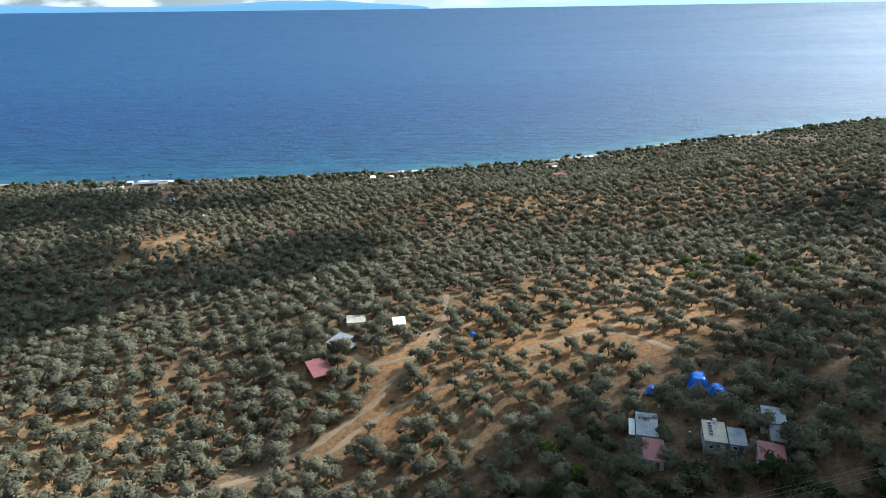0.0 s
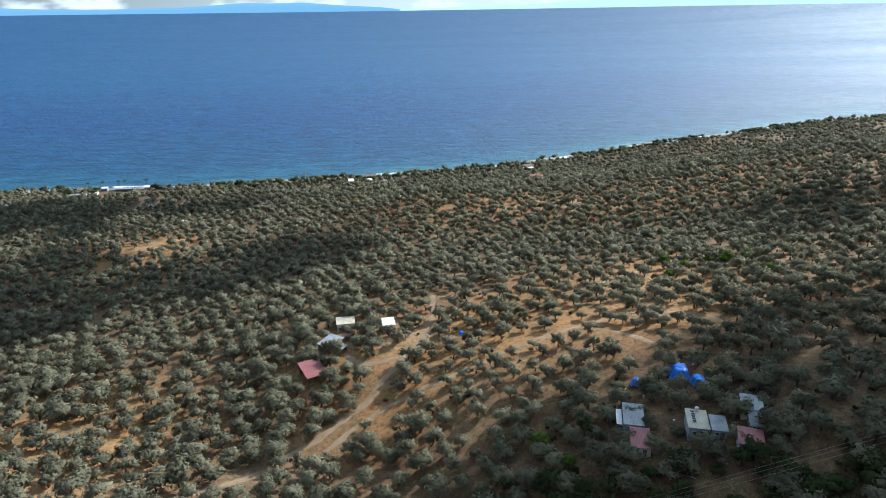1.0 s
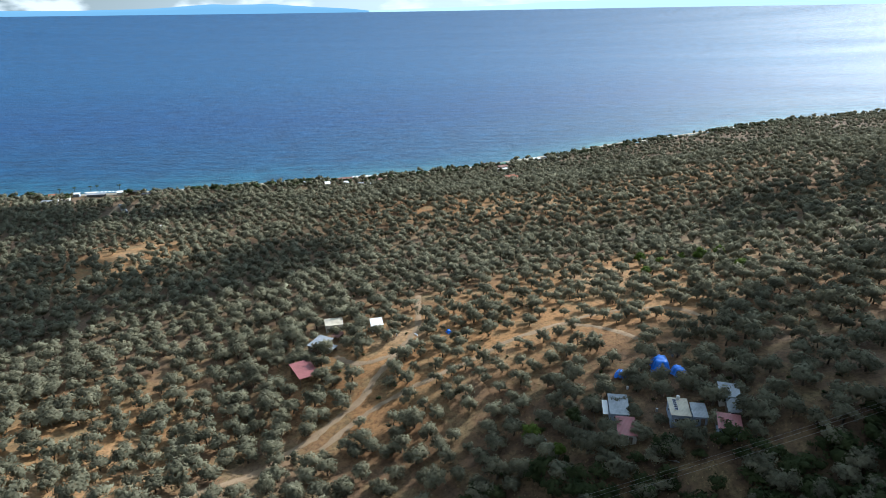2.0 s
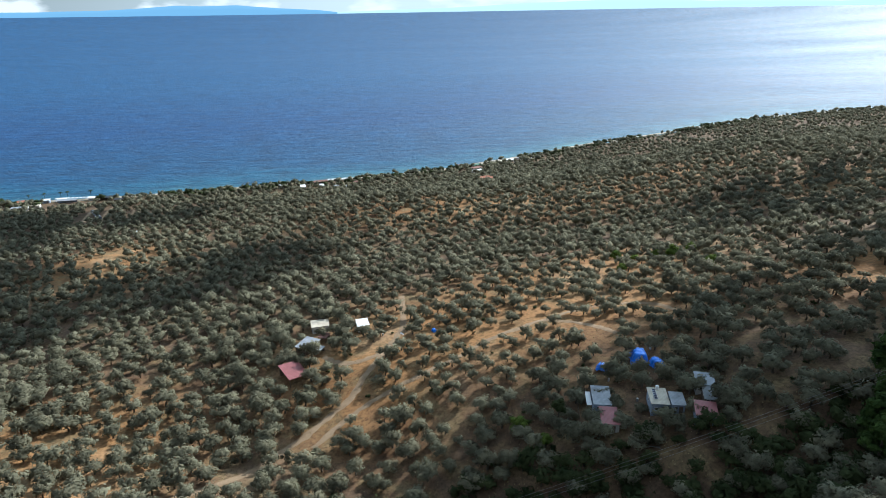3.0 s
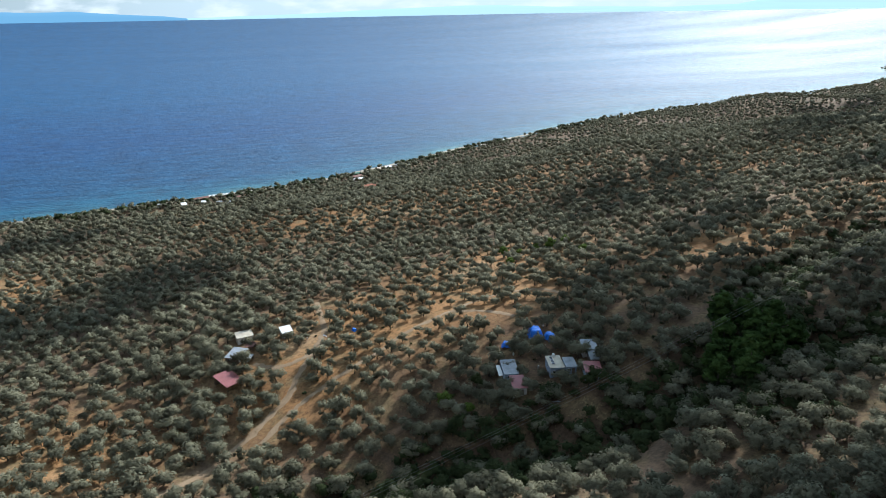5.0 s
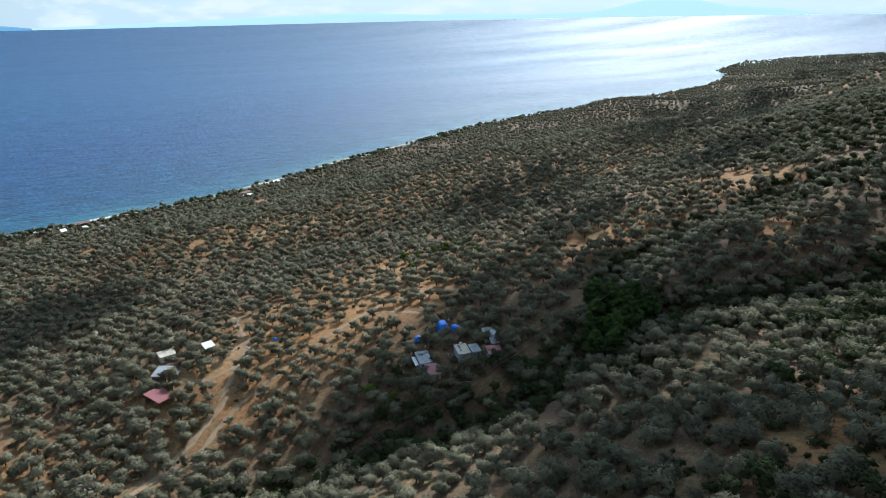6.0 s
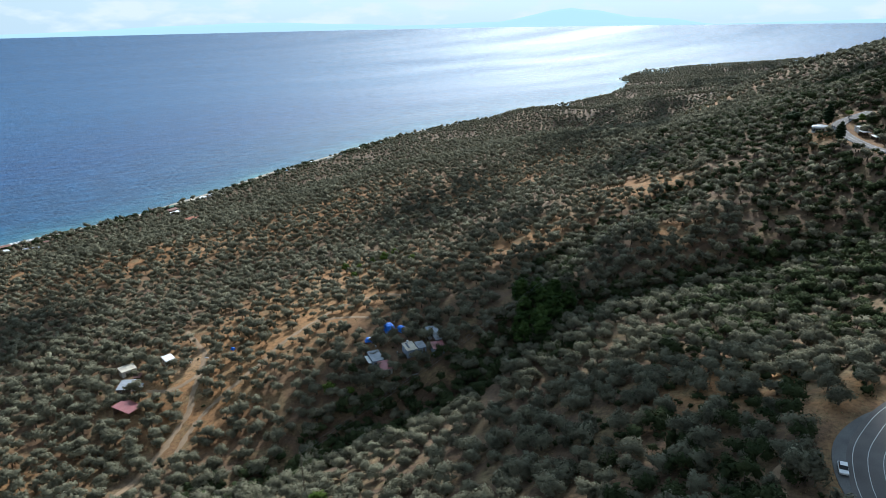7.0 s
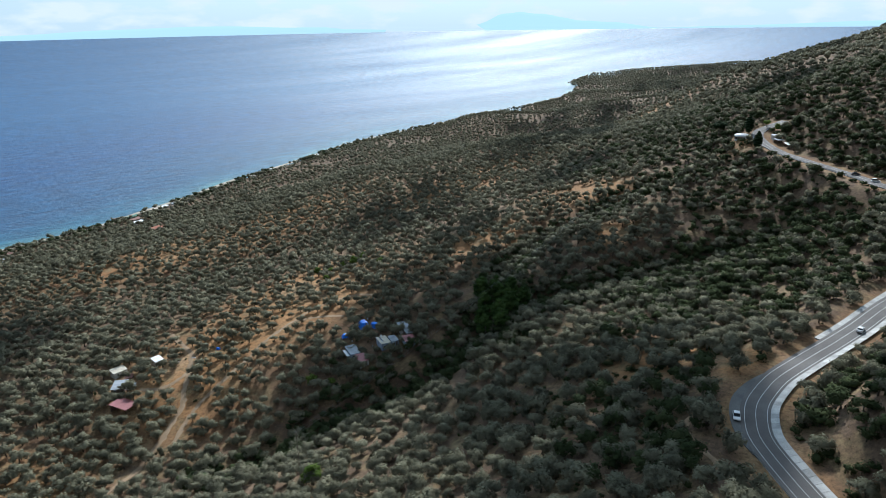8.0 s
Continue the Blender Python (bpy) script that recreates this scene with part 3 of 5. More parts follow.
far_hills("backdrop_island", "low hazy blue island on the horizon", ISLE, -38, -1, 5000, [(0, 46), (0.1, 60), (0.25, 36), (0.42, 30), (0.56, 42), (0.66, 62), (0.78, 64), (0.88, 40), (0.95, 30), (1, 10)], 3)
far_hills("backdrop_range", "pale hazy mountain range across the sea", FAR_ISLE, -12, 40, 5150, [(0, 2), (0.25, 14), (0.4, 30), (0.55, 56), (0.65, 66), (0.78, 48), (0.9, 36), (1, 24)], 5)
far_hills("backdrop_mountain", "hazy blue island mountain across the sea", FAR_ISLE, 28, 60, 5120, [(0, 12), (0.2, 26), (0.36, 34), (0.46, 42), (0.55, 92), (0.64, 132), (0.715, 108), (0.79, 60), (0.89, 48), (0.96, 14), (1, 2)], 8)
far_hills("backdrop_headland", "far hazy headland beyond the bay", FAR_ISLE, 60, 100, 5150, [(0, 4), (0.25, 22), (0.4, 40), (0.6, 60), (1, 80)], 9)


# ---- trees ----
def ball(level):
    bm = bmesh.new()
    bmesh.ops.create_icosphere(bm, subdivisions=level, radius=1)
    v = np.array([p.co[:] for p in bm.verts])
    t = np.array([[q.index for q in f.verts] for f in bm.faces])
    bm.free()
    return v, t


BALL = ball(1)
OCTA = (np.array([(1, 0, 0), (0, 1, 0), (-1, 0, 0), (0, -1, 0), (0, 0, 1), (0, 0, -1)], float),
        np.array([(0, 1, 4), (1, 2, 4), (2, 3, 4), (3, 0, 4), (1, 0, 5), (2, 1, 5), (3, 2, 5), (0, 3, 5)]))


def sprays(rng, lobes, count, small, large):
    """Leaf sprays: small tilted triangles over the lobes of a crown."""
    c, r = lobes[:, :3], lobes[:, 3:6]
    pick = rng.choice(len(lobes), count, p=r.prod(1) ** 0.66 / (r.prod(1) ** 0.66).sum())
    n = rng.normal(size=(count, 3))
    n[:, 2] = n[:, 2] * 0.9 + 0.25
    n /= np.linalg.norm(n, axis=1)[:, None]
    at = c[pick] + n * r[pick] * rng.uniform(0.72, 1.14, (count, 1))
    face = n + (0, 0, 0.35) + rng.normal(0, 0.34, (count, 3))
    face /= np.linalg.norm(face, axis=1)[:, None]
    u = np.cross(face, rng.normal(size=(count, 3)))
    u /= np.linalg.norm(u, axis=1)[:, None]
    w = np.cross(face, u)
    size = rng.uniform(small, large, (count, 1))
    v = np.stack([at + u * size * 1.15, at - u * size * 0.8 + w * size * 0.6, at - u * size * 0.6 - w * size * 0.65], 1).reshape(-1, 3)
    return v, np.arange(count * 3).reshape(-1, 3)


def cores(rng, lobes, share, solid=None):
    vs, ts, k = [], [], 0
    solid = solid or BALL
    for row in lobes:
        v = solid[0] * row[3:6] * share * rng.uniform(0.88, 1.1, (len(solid[0]), 1)) + row[:3]
        vs.append(v)
        ts.append(solid[1] + k)
        k += len(v)
    return np.vstack(vs), np.vstack(ts)


def limb(a, b, ra, rb, sides=5):
    a, b = np.array(a, float), np.array(b, float)
    w = (b - a) / np.linalg.norm(b - a)
    u = np.cross(w, (0.3, 1, 0.1))
    u /= np.linalg.norm(u)
    q = np.cross(w, u)
    ang = np.arange(sides) * 2 * np.pi / sides
    ring = np.cos(ang)[:, None] * u + np.sin(ang)[:, None] * q
    i = np.arange(sides)
    j = (i + 1) % sides
    return np.vstack([a + ring * ra, b + ring * rb]), np.vstack([np.stack([i, j, j + sides], 1), np.stack([i, j + sides, i + sides], 1)])


def joined(pieces):
    vs, ts, k = [], [], 0
    for v, t in pieces:
        vs.append(v)
        ts.append(t + k)
        k += len(v)
    return np.vstack(vs), np.vstack(ts)


def soft_normals(v, t, middle):
    """Normals of a crown: each leaf spray leans towards the round of the whole."""
    f = np.cross(v[t[:, 1]] - v[t[:, 0]], v[t[:, 2]] - v[t[:, 0]])
    f /= np.linalg.norm(f, axis=1)[:, None] + 1e-9
    own = np.zeros_like(v, dtype=float)
    for k in range(3):
        np.add.at(own, t[:, k], f)
    own /= np.linalg.norm(own, axis=1)[:, None] + 1e-9
    away = v - middle
    away /= np.linalg.norm(away, axis=1)[:, None] + 1e-9
    n = 0.62 * away + 0.5 * own
    return n / (np.linalg.norm(n, axis=1)[:, None] + 1e-9)


def olive(seed, level):
    """Trunk and crown of an olive about 4.4 m high and 5 m wide; level 0 is the finest."""
    rng = np.random.default_rng(seed)
    count = (rng.integers(8, 11), 7, 4, 2)[level]
    ang = rng.uniform(0, 6.28) + np.arange(count) * 2.4 + rng.normal(0, 0.25, count)
    out = np.sqrt((np.arange(count) + 0.3) / count) * (1.95, 1.9, 1.6, 1.1)[level] * rng.uniform(0.8, 1.12, count)
    r = rng.uniform(0.68, 1.15, count) * (1.0, 1.08, 1.3, 1.65)[level]
    lobes = np.stack([out * np.cos(ang), out * np.sin(ang), 2.35 + rng.normal(0, 0.36, count) - out * 0.2, r, r, r * rng.uniform(0.75, 1.0, count)], 1)
    crown = joined([cores(rng, lobes, (0.74, 0.78, 0.84, 0.9)[level], OCTA),
                    sprays(rng, lobes, (560, 230, 74, 9)[level], (0.13, 0.18, 0.26, 0.45)[level], (0.34, 0.42, 0.54, 0.9)[level])])
    fork = (rng.normal(0, 0.12), rng.normal(0, 0.12), 0.8)
    wood = [limb((0, 0, -0.5), fork, 0.26, 0.18, (5, 3, 3, 3)[level])]
    for k in range((3, 1, 0, 0)[level]):
        a = ang[k]
        wood.append(limb(fork, (1.0 * math.cos(a), 1.0 * math.sin(a), 2.1), 0.14, 0.05, (4, 3, 3, 3)[level]))
    return joined(wood), crown


KINDS = 7
OLIVES = [[olive(100 * level + k, level) for k in range(KINDS)] for level in range(4)]


def forest(name, label, level, x, y, z, size, rng, shapes=None, mats=None, category="trees"):
    """Many trees as one joined mesh."""
    shapes = shapes or OLIVES[level]
    pick = rng.integers(0, len(shapes), len(x))
    turn = rng.uniform(0, 6.28, len(x))
    squash = rng.uniform(0.82, 1.15, len(x))
    vs, ts, ms, ns, k = [], [], [], [], 0
    for s, ((wv, wt_), (cv, ct)) in enumerate(shapes):
        sel = np.nonzero(pick == s)[0]
        if not len(sel):
            continue
        v, t = np.vstack([wv, cv]), np.vstack([wt_, ct + len(wv)])
        m = np.r_[np.ones(len(wt_), int), np.zeros(len(ct), int)]
        c, sn = np.cos(turn[sel])[:, None], np.sin(turn[sel])[:, None]
        p = np.stack([v[:, 0] * c - v[:, 1] * sn, v[:, 0] * sn + v[:, 1] * c, np.broadcast_to(v[:, 2], (len(sel), len(v))) * squash[sel][:, None]], 2)
        q = soft_normals(v, t, np.array((0, 0, 0.62 * v[:, 2].max() - 0.4)))
        ns.append(np.stack([q[:, 0] * c - q[:, 1] * sn, q[:, 0] * sn + q[:, 1] * c, np.broadcast_to(q[:, 2], (len(sel), len(v)))], 2).reshape(-1, 3))
        p = p * size[sel][:, None, None] + np.stack([x[sel], y[sel], z[sel]], 1)[:, None, :]
        vs.append(p.reshape(-1, 3))
        ts.append((t[None] + (np.arange(len(sel)) * len(v))[:, None, None]).reshape(-1, 3) + k)
        ms.append(np.tile(m, len(sel)))
        k += len(sel) * len(v)
    ob = tri_object(name, np.vstack(vs), np.vstack(ts), mats or [OLIVE, BARK], np.concatenate(ms), True)
    ob.data.normals_split_custom_set_from_vertices(np.vstack(ns))
    return tagged(ob, label, category, kind="stuff")


# bare or thin spots: x, y, two radii, turn in degrees, share of trees kept
BARE = [
    (-172, 385, 26, 42, -20, 0.5), (-50, 553, 10, 22, -25, 0.15), (-16, 190, 6, 9, -30, 0.0), (42, 189, 11, 4, 0, 0.1),
    (26, 188, 18, 8, 20, 0.75), (90, 236, 10, 12, 0, 0.45), (62, 195, 20, 8, 0, 0.8), (262, 158, 8, 22, -50, 0.1), (230, 190, 10, 8, 0, 0.2), (223, 62, 10, 14, 0, 0.5),
    (165, 168, 16, 10, 0, 0.3), (80, -32, 16, 8, 10, 0.15), (54, -69, 3, 6, -20, 0.0), (41, -73, 7, 3.5, 30, 0.0), (84, 4, 12, 8, 0, 0.85),
    (-118, 165, 20, 12, 30, 0.45), (-142, 183, 14, 12, 0, 0.45), (-92, 140, 16, 8, 20, 0.5), (122, 160, 8, 24, 20, 0.6), (108, 130, 6, 20, 15, 0.5),
    (60, 151, 3, 12, 10, 0.2), (-300, 600, 26, 9, 0, 0.1), (-49, 486, 11, 20, -25, 0.25), (18, 414, 14, 11, 0, 0.45), (302, 290, 18, 10, 20, 0.3), (203, 92, 9, 8, 0, 0.4), (350, 690, 30, 20, 0, 0.85), (300, 110, 12, 8, 0, 0.3), (200, 230, 14, 9, 0, 0.35)]
# footprints kept free: x, y, radius
FREE = [(-42, 186.5, 5.5), (-44, 190, 4.0), (-40, 183, 4.0), (-37, 206, 4.5), (-33, 221, 4.5), (-16, 213, 4.6), (47, 129.5, 4.2), (46.5, 121, 4.4), (45, 131, 3.5), (60, 121.5, 4.6), (63.5, 118, 3.4),
        (73, 122.5, 4.2), (71.5, 116.5, 3.4), (67.3, 110.7, 4.2), (65.5, 145, 5.2), (67.5, 139.3, 4.2), (54, 145.3, 3.4), (334, 82, 9), (328, 60, 8), (-70, 643, 6), (-51, 642, 5), (-35, 633, 5),
        (-27, 630, 6), (-55, 662, 10), (-38, 676, 14), (118, 690, 9), (116, 672, 8), (107, 585, 10), (122, 712, 9), (-290, 628, 24), (-301, 650, 18), (-272, 648, 10), (-258, 640, 9),
        (-242, 550, 8), (-234, 532, 8), (-246, 568, 8), (350, 80, 6), (156, 722, 8), (168, 730, 8), (-179, 464, 4), (10, 198, 3)]


def wanted(x, y, rng):
    keep = np.full(len(x), 0.97)
    for bx, by, rx, ry, turn, share in BARE:
        c, s = math.cos(radians(turn)), math.sin(radians(turn))
        dx, dy = x - bx, y - by
        inside = ((dx * c + dy * s) / rx) ** 2 + ((dy * c - dx * s) / ry) ** 2 < 1
        keep = np.where(inside, np.minimum(keep, share), keep)
    for fx, fy, fr in FREE:
        keep = np.where(np.hypot(x - fx, y - fy) < fr + (0 if fx > 100 or fy > 260 else 1.0 if fx < 20 else -1.3), 0, keep)
    for line, half in tracks:
        d = np.full(len(x), 1e9)
        for p in line:
            d = np.minimum(d, np.hypot(x - p[0], y - p[1]))
        keep = np.where(d < half + (1.0 if line[0][1] < 400 else 2.4), 0, keep)
    keep = np.where(off_road(x, y) < 8.4, 0, keep)
    keep = np.where(-offshore(x, y) < 7.5, 0, keep)
    return rng.uniform(size=len(x)) < keep


def scatter(step, turn, x0, x1, y0, y1, jitter, rng):
    c, s = math.cos(radians(turn)), math.sin(radians(turn))
    reach = max(abs(x0), abs(x1), abs(y0), abs(y1)) * 1.5
    u, v = np.meshgrid(np.arange(-reach, reach, step), np.arange(-reach, reach, step))
    u, v = u.ravel() + rng.normal(0, jitter * step, u.size), v.ravel() + rng.normal(0, jitter * step, v.size)
    x, y = u * c - v * s, u * s + v * c
    ok = (x > x0) & (x < x1) & (y > y0) & (y < y1)
    return x[ok], y[ok]


def clumpy(x, y, wave, seed):
    return 0.5 + 0.25 * (np.sin(x / wave + 1.3 * np.sin(y / wave * 0.8 + seed)) + np.sin(y / wave * 1.1 + 1.6 * np.sin(x / wave * 0.7 + 2 * seed)))


def evergreen(x, y):
    """Share of dark evergreen oaks in the wood at a place."""
    share = np.zeros(len(x))
    for ex, ey, rx, ry, most in ((178, -6, 52, 50, 0.85), (150, 22, 70, 26, 0.7), (210, 30, 60, 40, 0.8), (255, 20, 75, 62, 0.75), (440, 80, 210, 200, 0.7), (52, -30, 46, 40, 0.6), (60, 92, 40, 20, 0.6), (15, 110, 46, 16, 0.7), (78, -74, 46, 20, 0.9)):
        share = np.maximum(share, most * smoothstep(1, 0.55, np.hypot((x - ex) / rx, (y - ey) / ry)))
    return share


rng = np.random.default_rng(21)
tx, ty = scatter(6.3, 24, -420, 620, -140, 1000, 0.19, rng)
view = np.hypot(tx + 30, ty + 30)
heading = np.degrees(np.arctan2(tx + 60, ty + 60))
ok = (offshore(tx, ty) < -7) & (((heading > -48) & (heading < 98)) | ((view < 210) & (ty > -130))) & (view < 760) & (tx < 620)
tx, ty, view = tx[ok], ty[ok], view[ok]
ok = wanted(tx, ty, rng)
tx, ty, view = tx[ok], ty[ok], view[ok]
# the ridge between the two farms is thinner, with smaller trees
ridge = smoothstep(1.0, 0.5, np.hypot((tx - 48) / 75, (ty - 205) / 62))
slope = smoothstep(1.0, 0.6, np.hypot((tx - 5) / 60, (ty - 150) / 40))
near_slope = smoothstep(1.0, 0.7, np.hypot((tx - 80) / 120, (ty - 10) / 55))
ok = rng.uniform(size=len(tx)) > 0.55 * evergreen(tx, ty) + 0.02 * near_slope + 0.03 * ridge + 0.05 * slope + 0.08 * (clumpy(tx, ty, 33, 1) > 0.62)
tx, ty, view, ridge, slope, near_slope = tx[ok], ty[ok], view[ok], ridge[ok], slope[ok], near_slope[ok]
tz = land(tx, ty)
ts = rng.normal(1.0, 0.17, len(tx)).clip(0.55, 1.45) * (1.33 + 0.02 * near_slope - 0.19 * ridge - 0.14 * slope) * np.where((tx < -20) & (ty < 330), 1.05, 1.0) * (1 + 0.03 * smoothstep(170, 300, view))

# trees of the nearest stretches, each a thing of its own
single = ((tx > -34) & (tx < 84) & (ty > 96) & (ty < 150)) | ((tx > 20) & (tx < 110) & (ty > -40) & (ty < 18)) | ((tx > -62) & (tx < -26) & (ty > 150) & (ty < 222))
single &= np.cumsum(single) <= 300
crown_meshes, trunk_meshes = [], []
for (wv, wt_), (cv, ct) in OLIVES[0]:
    for store, name, v, t, m in ((trunk_meshes, "trunk", wv, wt_, BARK), (crown_meshes, "crown", cv, ct, OLIVE)):
        ob = tri_object(name, v, t, [m], None, True)
        if name == "crown":
            ob.data.normals_split_custom_set_from_vertices(soft_normals(v, t, np.array((0, 0, 1.7))))
        store.append(ob.data)
        bpy.data.objects.remove(ob)
for i in np.nonzero(single)[0]:
    k = int(rng.integers(0, KINDS))
    base = tagged(new("olive_tree"), "grey-green olive tree with a broad crown on dry soil", "tree", "olive trees of the grove")
    base.matrix_world = pose(tx[i], ty[i], tz[i], 0, 0, float(rng.uniform(0, 360))) @ Matrix.Diagonal((ts[i], ts[i], ts[i] * float(rng.uniform(0.85, 1.12)), 1))
    for name, store in (("trunk", trunk_meshes), ("crown", crown_meshes)):
        new(name, store[k]).parent = base
behind = (np.degrees(np.arctan2(tx + 125, ty + 130)) > 92) | (np.degrees(np.arctan2(tx + 60, ty + 60)) < -48)
view = np.where(behind, 301, view)
for level, near, far in ((0, 0, 170), (1, 170, 295), (2, 295, 2000)):
    sel = ~single & (view >= near) & (view < far)
    forest("olive_grove", "wide grove of grey-green olive trees on the slope", level, tx[sel], ty[sel], tz[sel], ts[sel], rng)

# groves of the far slopes
fx, fy = scatter(7.6, 30, -420, 1500, -420, 1130, 0.2, rng)
far_view = np.hypot(fx + 30, fy + 30)
ok = (offshore(fx, fy) < -10) & ((far_view >= 760) & (fy > -220) | ((fx >= 620) & (far_view >= 640))) & (np.degrees(np.arctan2(fx + 60, fy + 60)) < 98)
fx, fy = fx[ok], fy[ok]
ok = wanted(fx, fy, rng) & (rng.uniform(size=len(fx)) > 0.5 * (clumpy(fx, fy, 45, 3) > 0.66))
fx, fy = fx[ok], fy[ok]
forest("far_olive_grove", "distant olive groves covering the slopes", 3, fx, fy, land(fx, fy), rng.normal(1.5, 0.28, len(fx)).clip(0.7, 2.2), rng)
fx, fy = scatter(11.5, 30, 1300, 3700, 250, 1640, 0.25, rng)
ok = (offshore(fx, fy) < -12) & (fx >= 1500) & (np.degrees(np.arctan2(fx + 104, fy + 107)) < 84)
fx, fy = fx[ok], fy[ok]
ok = rng.uniform(size=len(fx)) > 0.45 * (clumpy(fx, fy, 90, 5) > 0.68)
fx, fy = fx[ok], fy[ok]
forest("far_olive_grove", "distant olive groves covering the slopes", 3, fx, fy, land(fx, fy), rng.normal(2.1, 0.45, len(fx)).clip(1.0, 3.2), rng)
fx, fy = scatter(34, 30, 2300, 4700, -1500, 1640, 0.3, rng)
ok = (offshore(fx, fy) < -12) & ((fx >= 3700) | (fy < -700))
fx, fy = fx[ok], fy[ok]
forest("far_olive_grove", "distant olive groves covering the slopes", 3, fx, fy, land(fx, fy), rng.normal(3.2, 0.8, len(fx)).clip(1.5, 5), rng)
# taller dark trees along the shore
ex = rng.uniform(-430, 900, 620)
ey = np.interp(ex, SHORE_X, SHORE_Y) - rng.uniform(9, 34, len(ex))
ok = wanted(ex, ey, rng) & (clumpy(ex, ey, 26, 7) > 0.42)
ex, ey = ex[ok], ey[ok]
forest("shore_trees", "dark tamarisk and fig trees along the shore", 1, ex, ey, land(ex, ey), rng.normal(1.35, 0.3, len(ex)).clip(0.8, 2.2), rng, None, [SCRUB, BARK])


def shape(v, t):
    """A bmesh from corner and triangle arrays."""
    bm = bmesh.new()
    vs = [bm.verts.new(p) for p in v]
    for a, b, c in t:
        try:
            bm.faces.new((vs[a], vs[b], vs[c]))
        except ValueError:
            pass
    return bm


def tree_thing(name, label, x, y, wood, crown, bark, leaf, turn=0.0, size=1.0, group=""):
    base = tagged(new(name), label, "tree", group)
    base.matrix_world = pose(x, y, ground_at(x, y), 0, 0, turn) @ Matrix.Diagonal((size, size, size, 1))
    for part_name, (v, t), m in (("trunk", wood, bark), ("crown", crown, leaf)):
        tri_object(part_name, v, t, [m], None, True).parent = base
    return base


def pine_shape(seed, high=13.0, wide=4.6):
    rng = np.random.default_rng(seed)
    n = 22
    u = np.sqrt(np.linspace(0.05, 1, n))
    z = high * (0.98 - 0.62 * u) + rng.normal(0, 0.5, n)
    out = wide * u * rng.uniform(0.55, 1.0, n) * 0.75
    a = np.arange(n) * 2.4 + rng.uniform(0, 6)
    r = rng.uniform(1.1, 1.9, n)
    lobes = np.stack([out * np.cos(a), out * np.sin(a), z, r, r, r * 0.62], 1)
    crown = joined([cores(rng, lobes, 0.78), sprays(rng, lobes, 900, 0.28, 0.7)])
    wood = [limb((0, 0, -0.8), (0.2, 0.1, high * 0.85), 0.36, 0.1, 7)]
    for k in range(4, n, 2):
        wood.append(limb((0.1, 0, z[k] - 0.9), (lobes[k, 0], lobes[k, 1], z[k] - 0.1), 0.12, 0.05, 4))
    return joined(wood), crown


def broad_shape(seed, high=6.5, wide=3.2, count=460):
    rng = np.random.default_rng(seed)
    n = 13
    a = np.arange(n) * 2.4 + rng.uniform(0, 6)
    u = np.sqrt((np.arange(n) + 0.4) / n)
    r = rng.uniform(0.9, 1.35, n) * wide / 3.0
    lobes = np.stack([u * wide * 0.68 * np.cos(a), u * wide * 0.68 * np.sin(a), high * 0.68 - u * 0.9 + rng.normal(0, 0.6, n), r, r, r * 0.9], 1)
    crown = joined([cores(rng, lobes, 0.8), sprays(rng, lobes, count, 0.22, 0.5)])
    wood = [limb((0, 0, -0.5), (0.1, 0, high * 0.42), 0.26, 0.17, 6)]
    for k in range(5):
        wood.append(limb((0.1, 0, high * 0.4), tuple(lobes[k * 2, :3] * (0.8, 0.8, 0.95)), 0.12, 0.05, 4))
    return joined(wood), crown


def cypress_shape(seed, high=14.0, wide=3.6):
    rng = np.random.default_rng(seed)
    n = 26
    u = np.linspace(0.03, 1, n)
    w = wide * np.sin(np.pi * (0.12 + 0.85 * u)) ** 0.8
    a = np.arange(n) * 2.4
    lobes = np.stack([w * 0.4 * np.cos(a), w * 0.4 * np.sin(a), 0.8 + u * (high - 1.2), w * 0.75 + 0.25, w * 0.75 + 0.25, np.full(n, 1.15)], 1)
    crown = joined([cores(rng, lobes, 0.9), sprays(rng, lobes, 420, 0.25, 0.6)])
    return limb((0, 0, -0.5), (0, 0, high * 0.5), 0.3, 0.12, 6), crown


def palm_shape(seed, high=6.5):
    rng = np.random.default_rng(seed)
    wood = joined([limb((0, 0, -0.4), (0.15, 0, high * 0.5), 0.22, 0.17, 6), limb((0.15, 0, high * 0.5), (0.2, 0.1, high), 0.17, 0.15, 6)])
    vs, ts = [], []
    for k in range(26):
        a, rise = k * 2.4, rng.uniform(-0.3, 0.9)
        way = np.array([math.cos(a), math.sin(a), 0])
        side = np.array([-way[1], way[0], 0]) * 0.32
        start = np.array([0.2, 0.1, high])
        mid = start + way * 1.2 + (0, 0, rise)
        tip = start + way * 2.3 + (0, 0, rise - 0.9)
        b = len(vs) * 1
        vs += [start, mid + side, mid - side + (0, 0, -0.1), tip]
        ts += [(b, b + 1, b + 2), (b + 1, b + 3, b + 2)]
    return wood, (np.array(vs), np.array(ts))


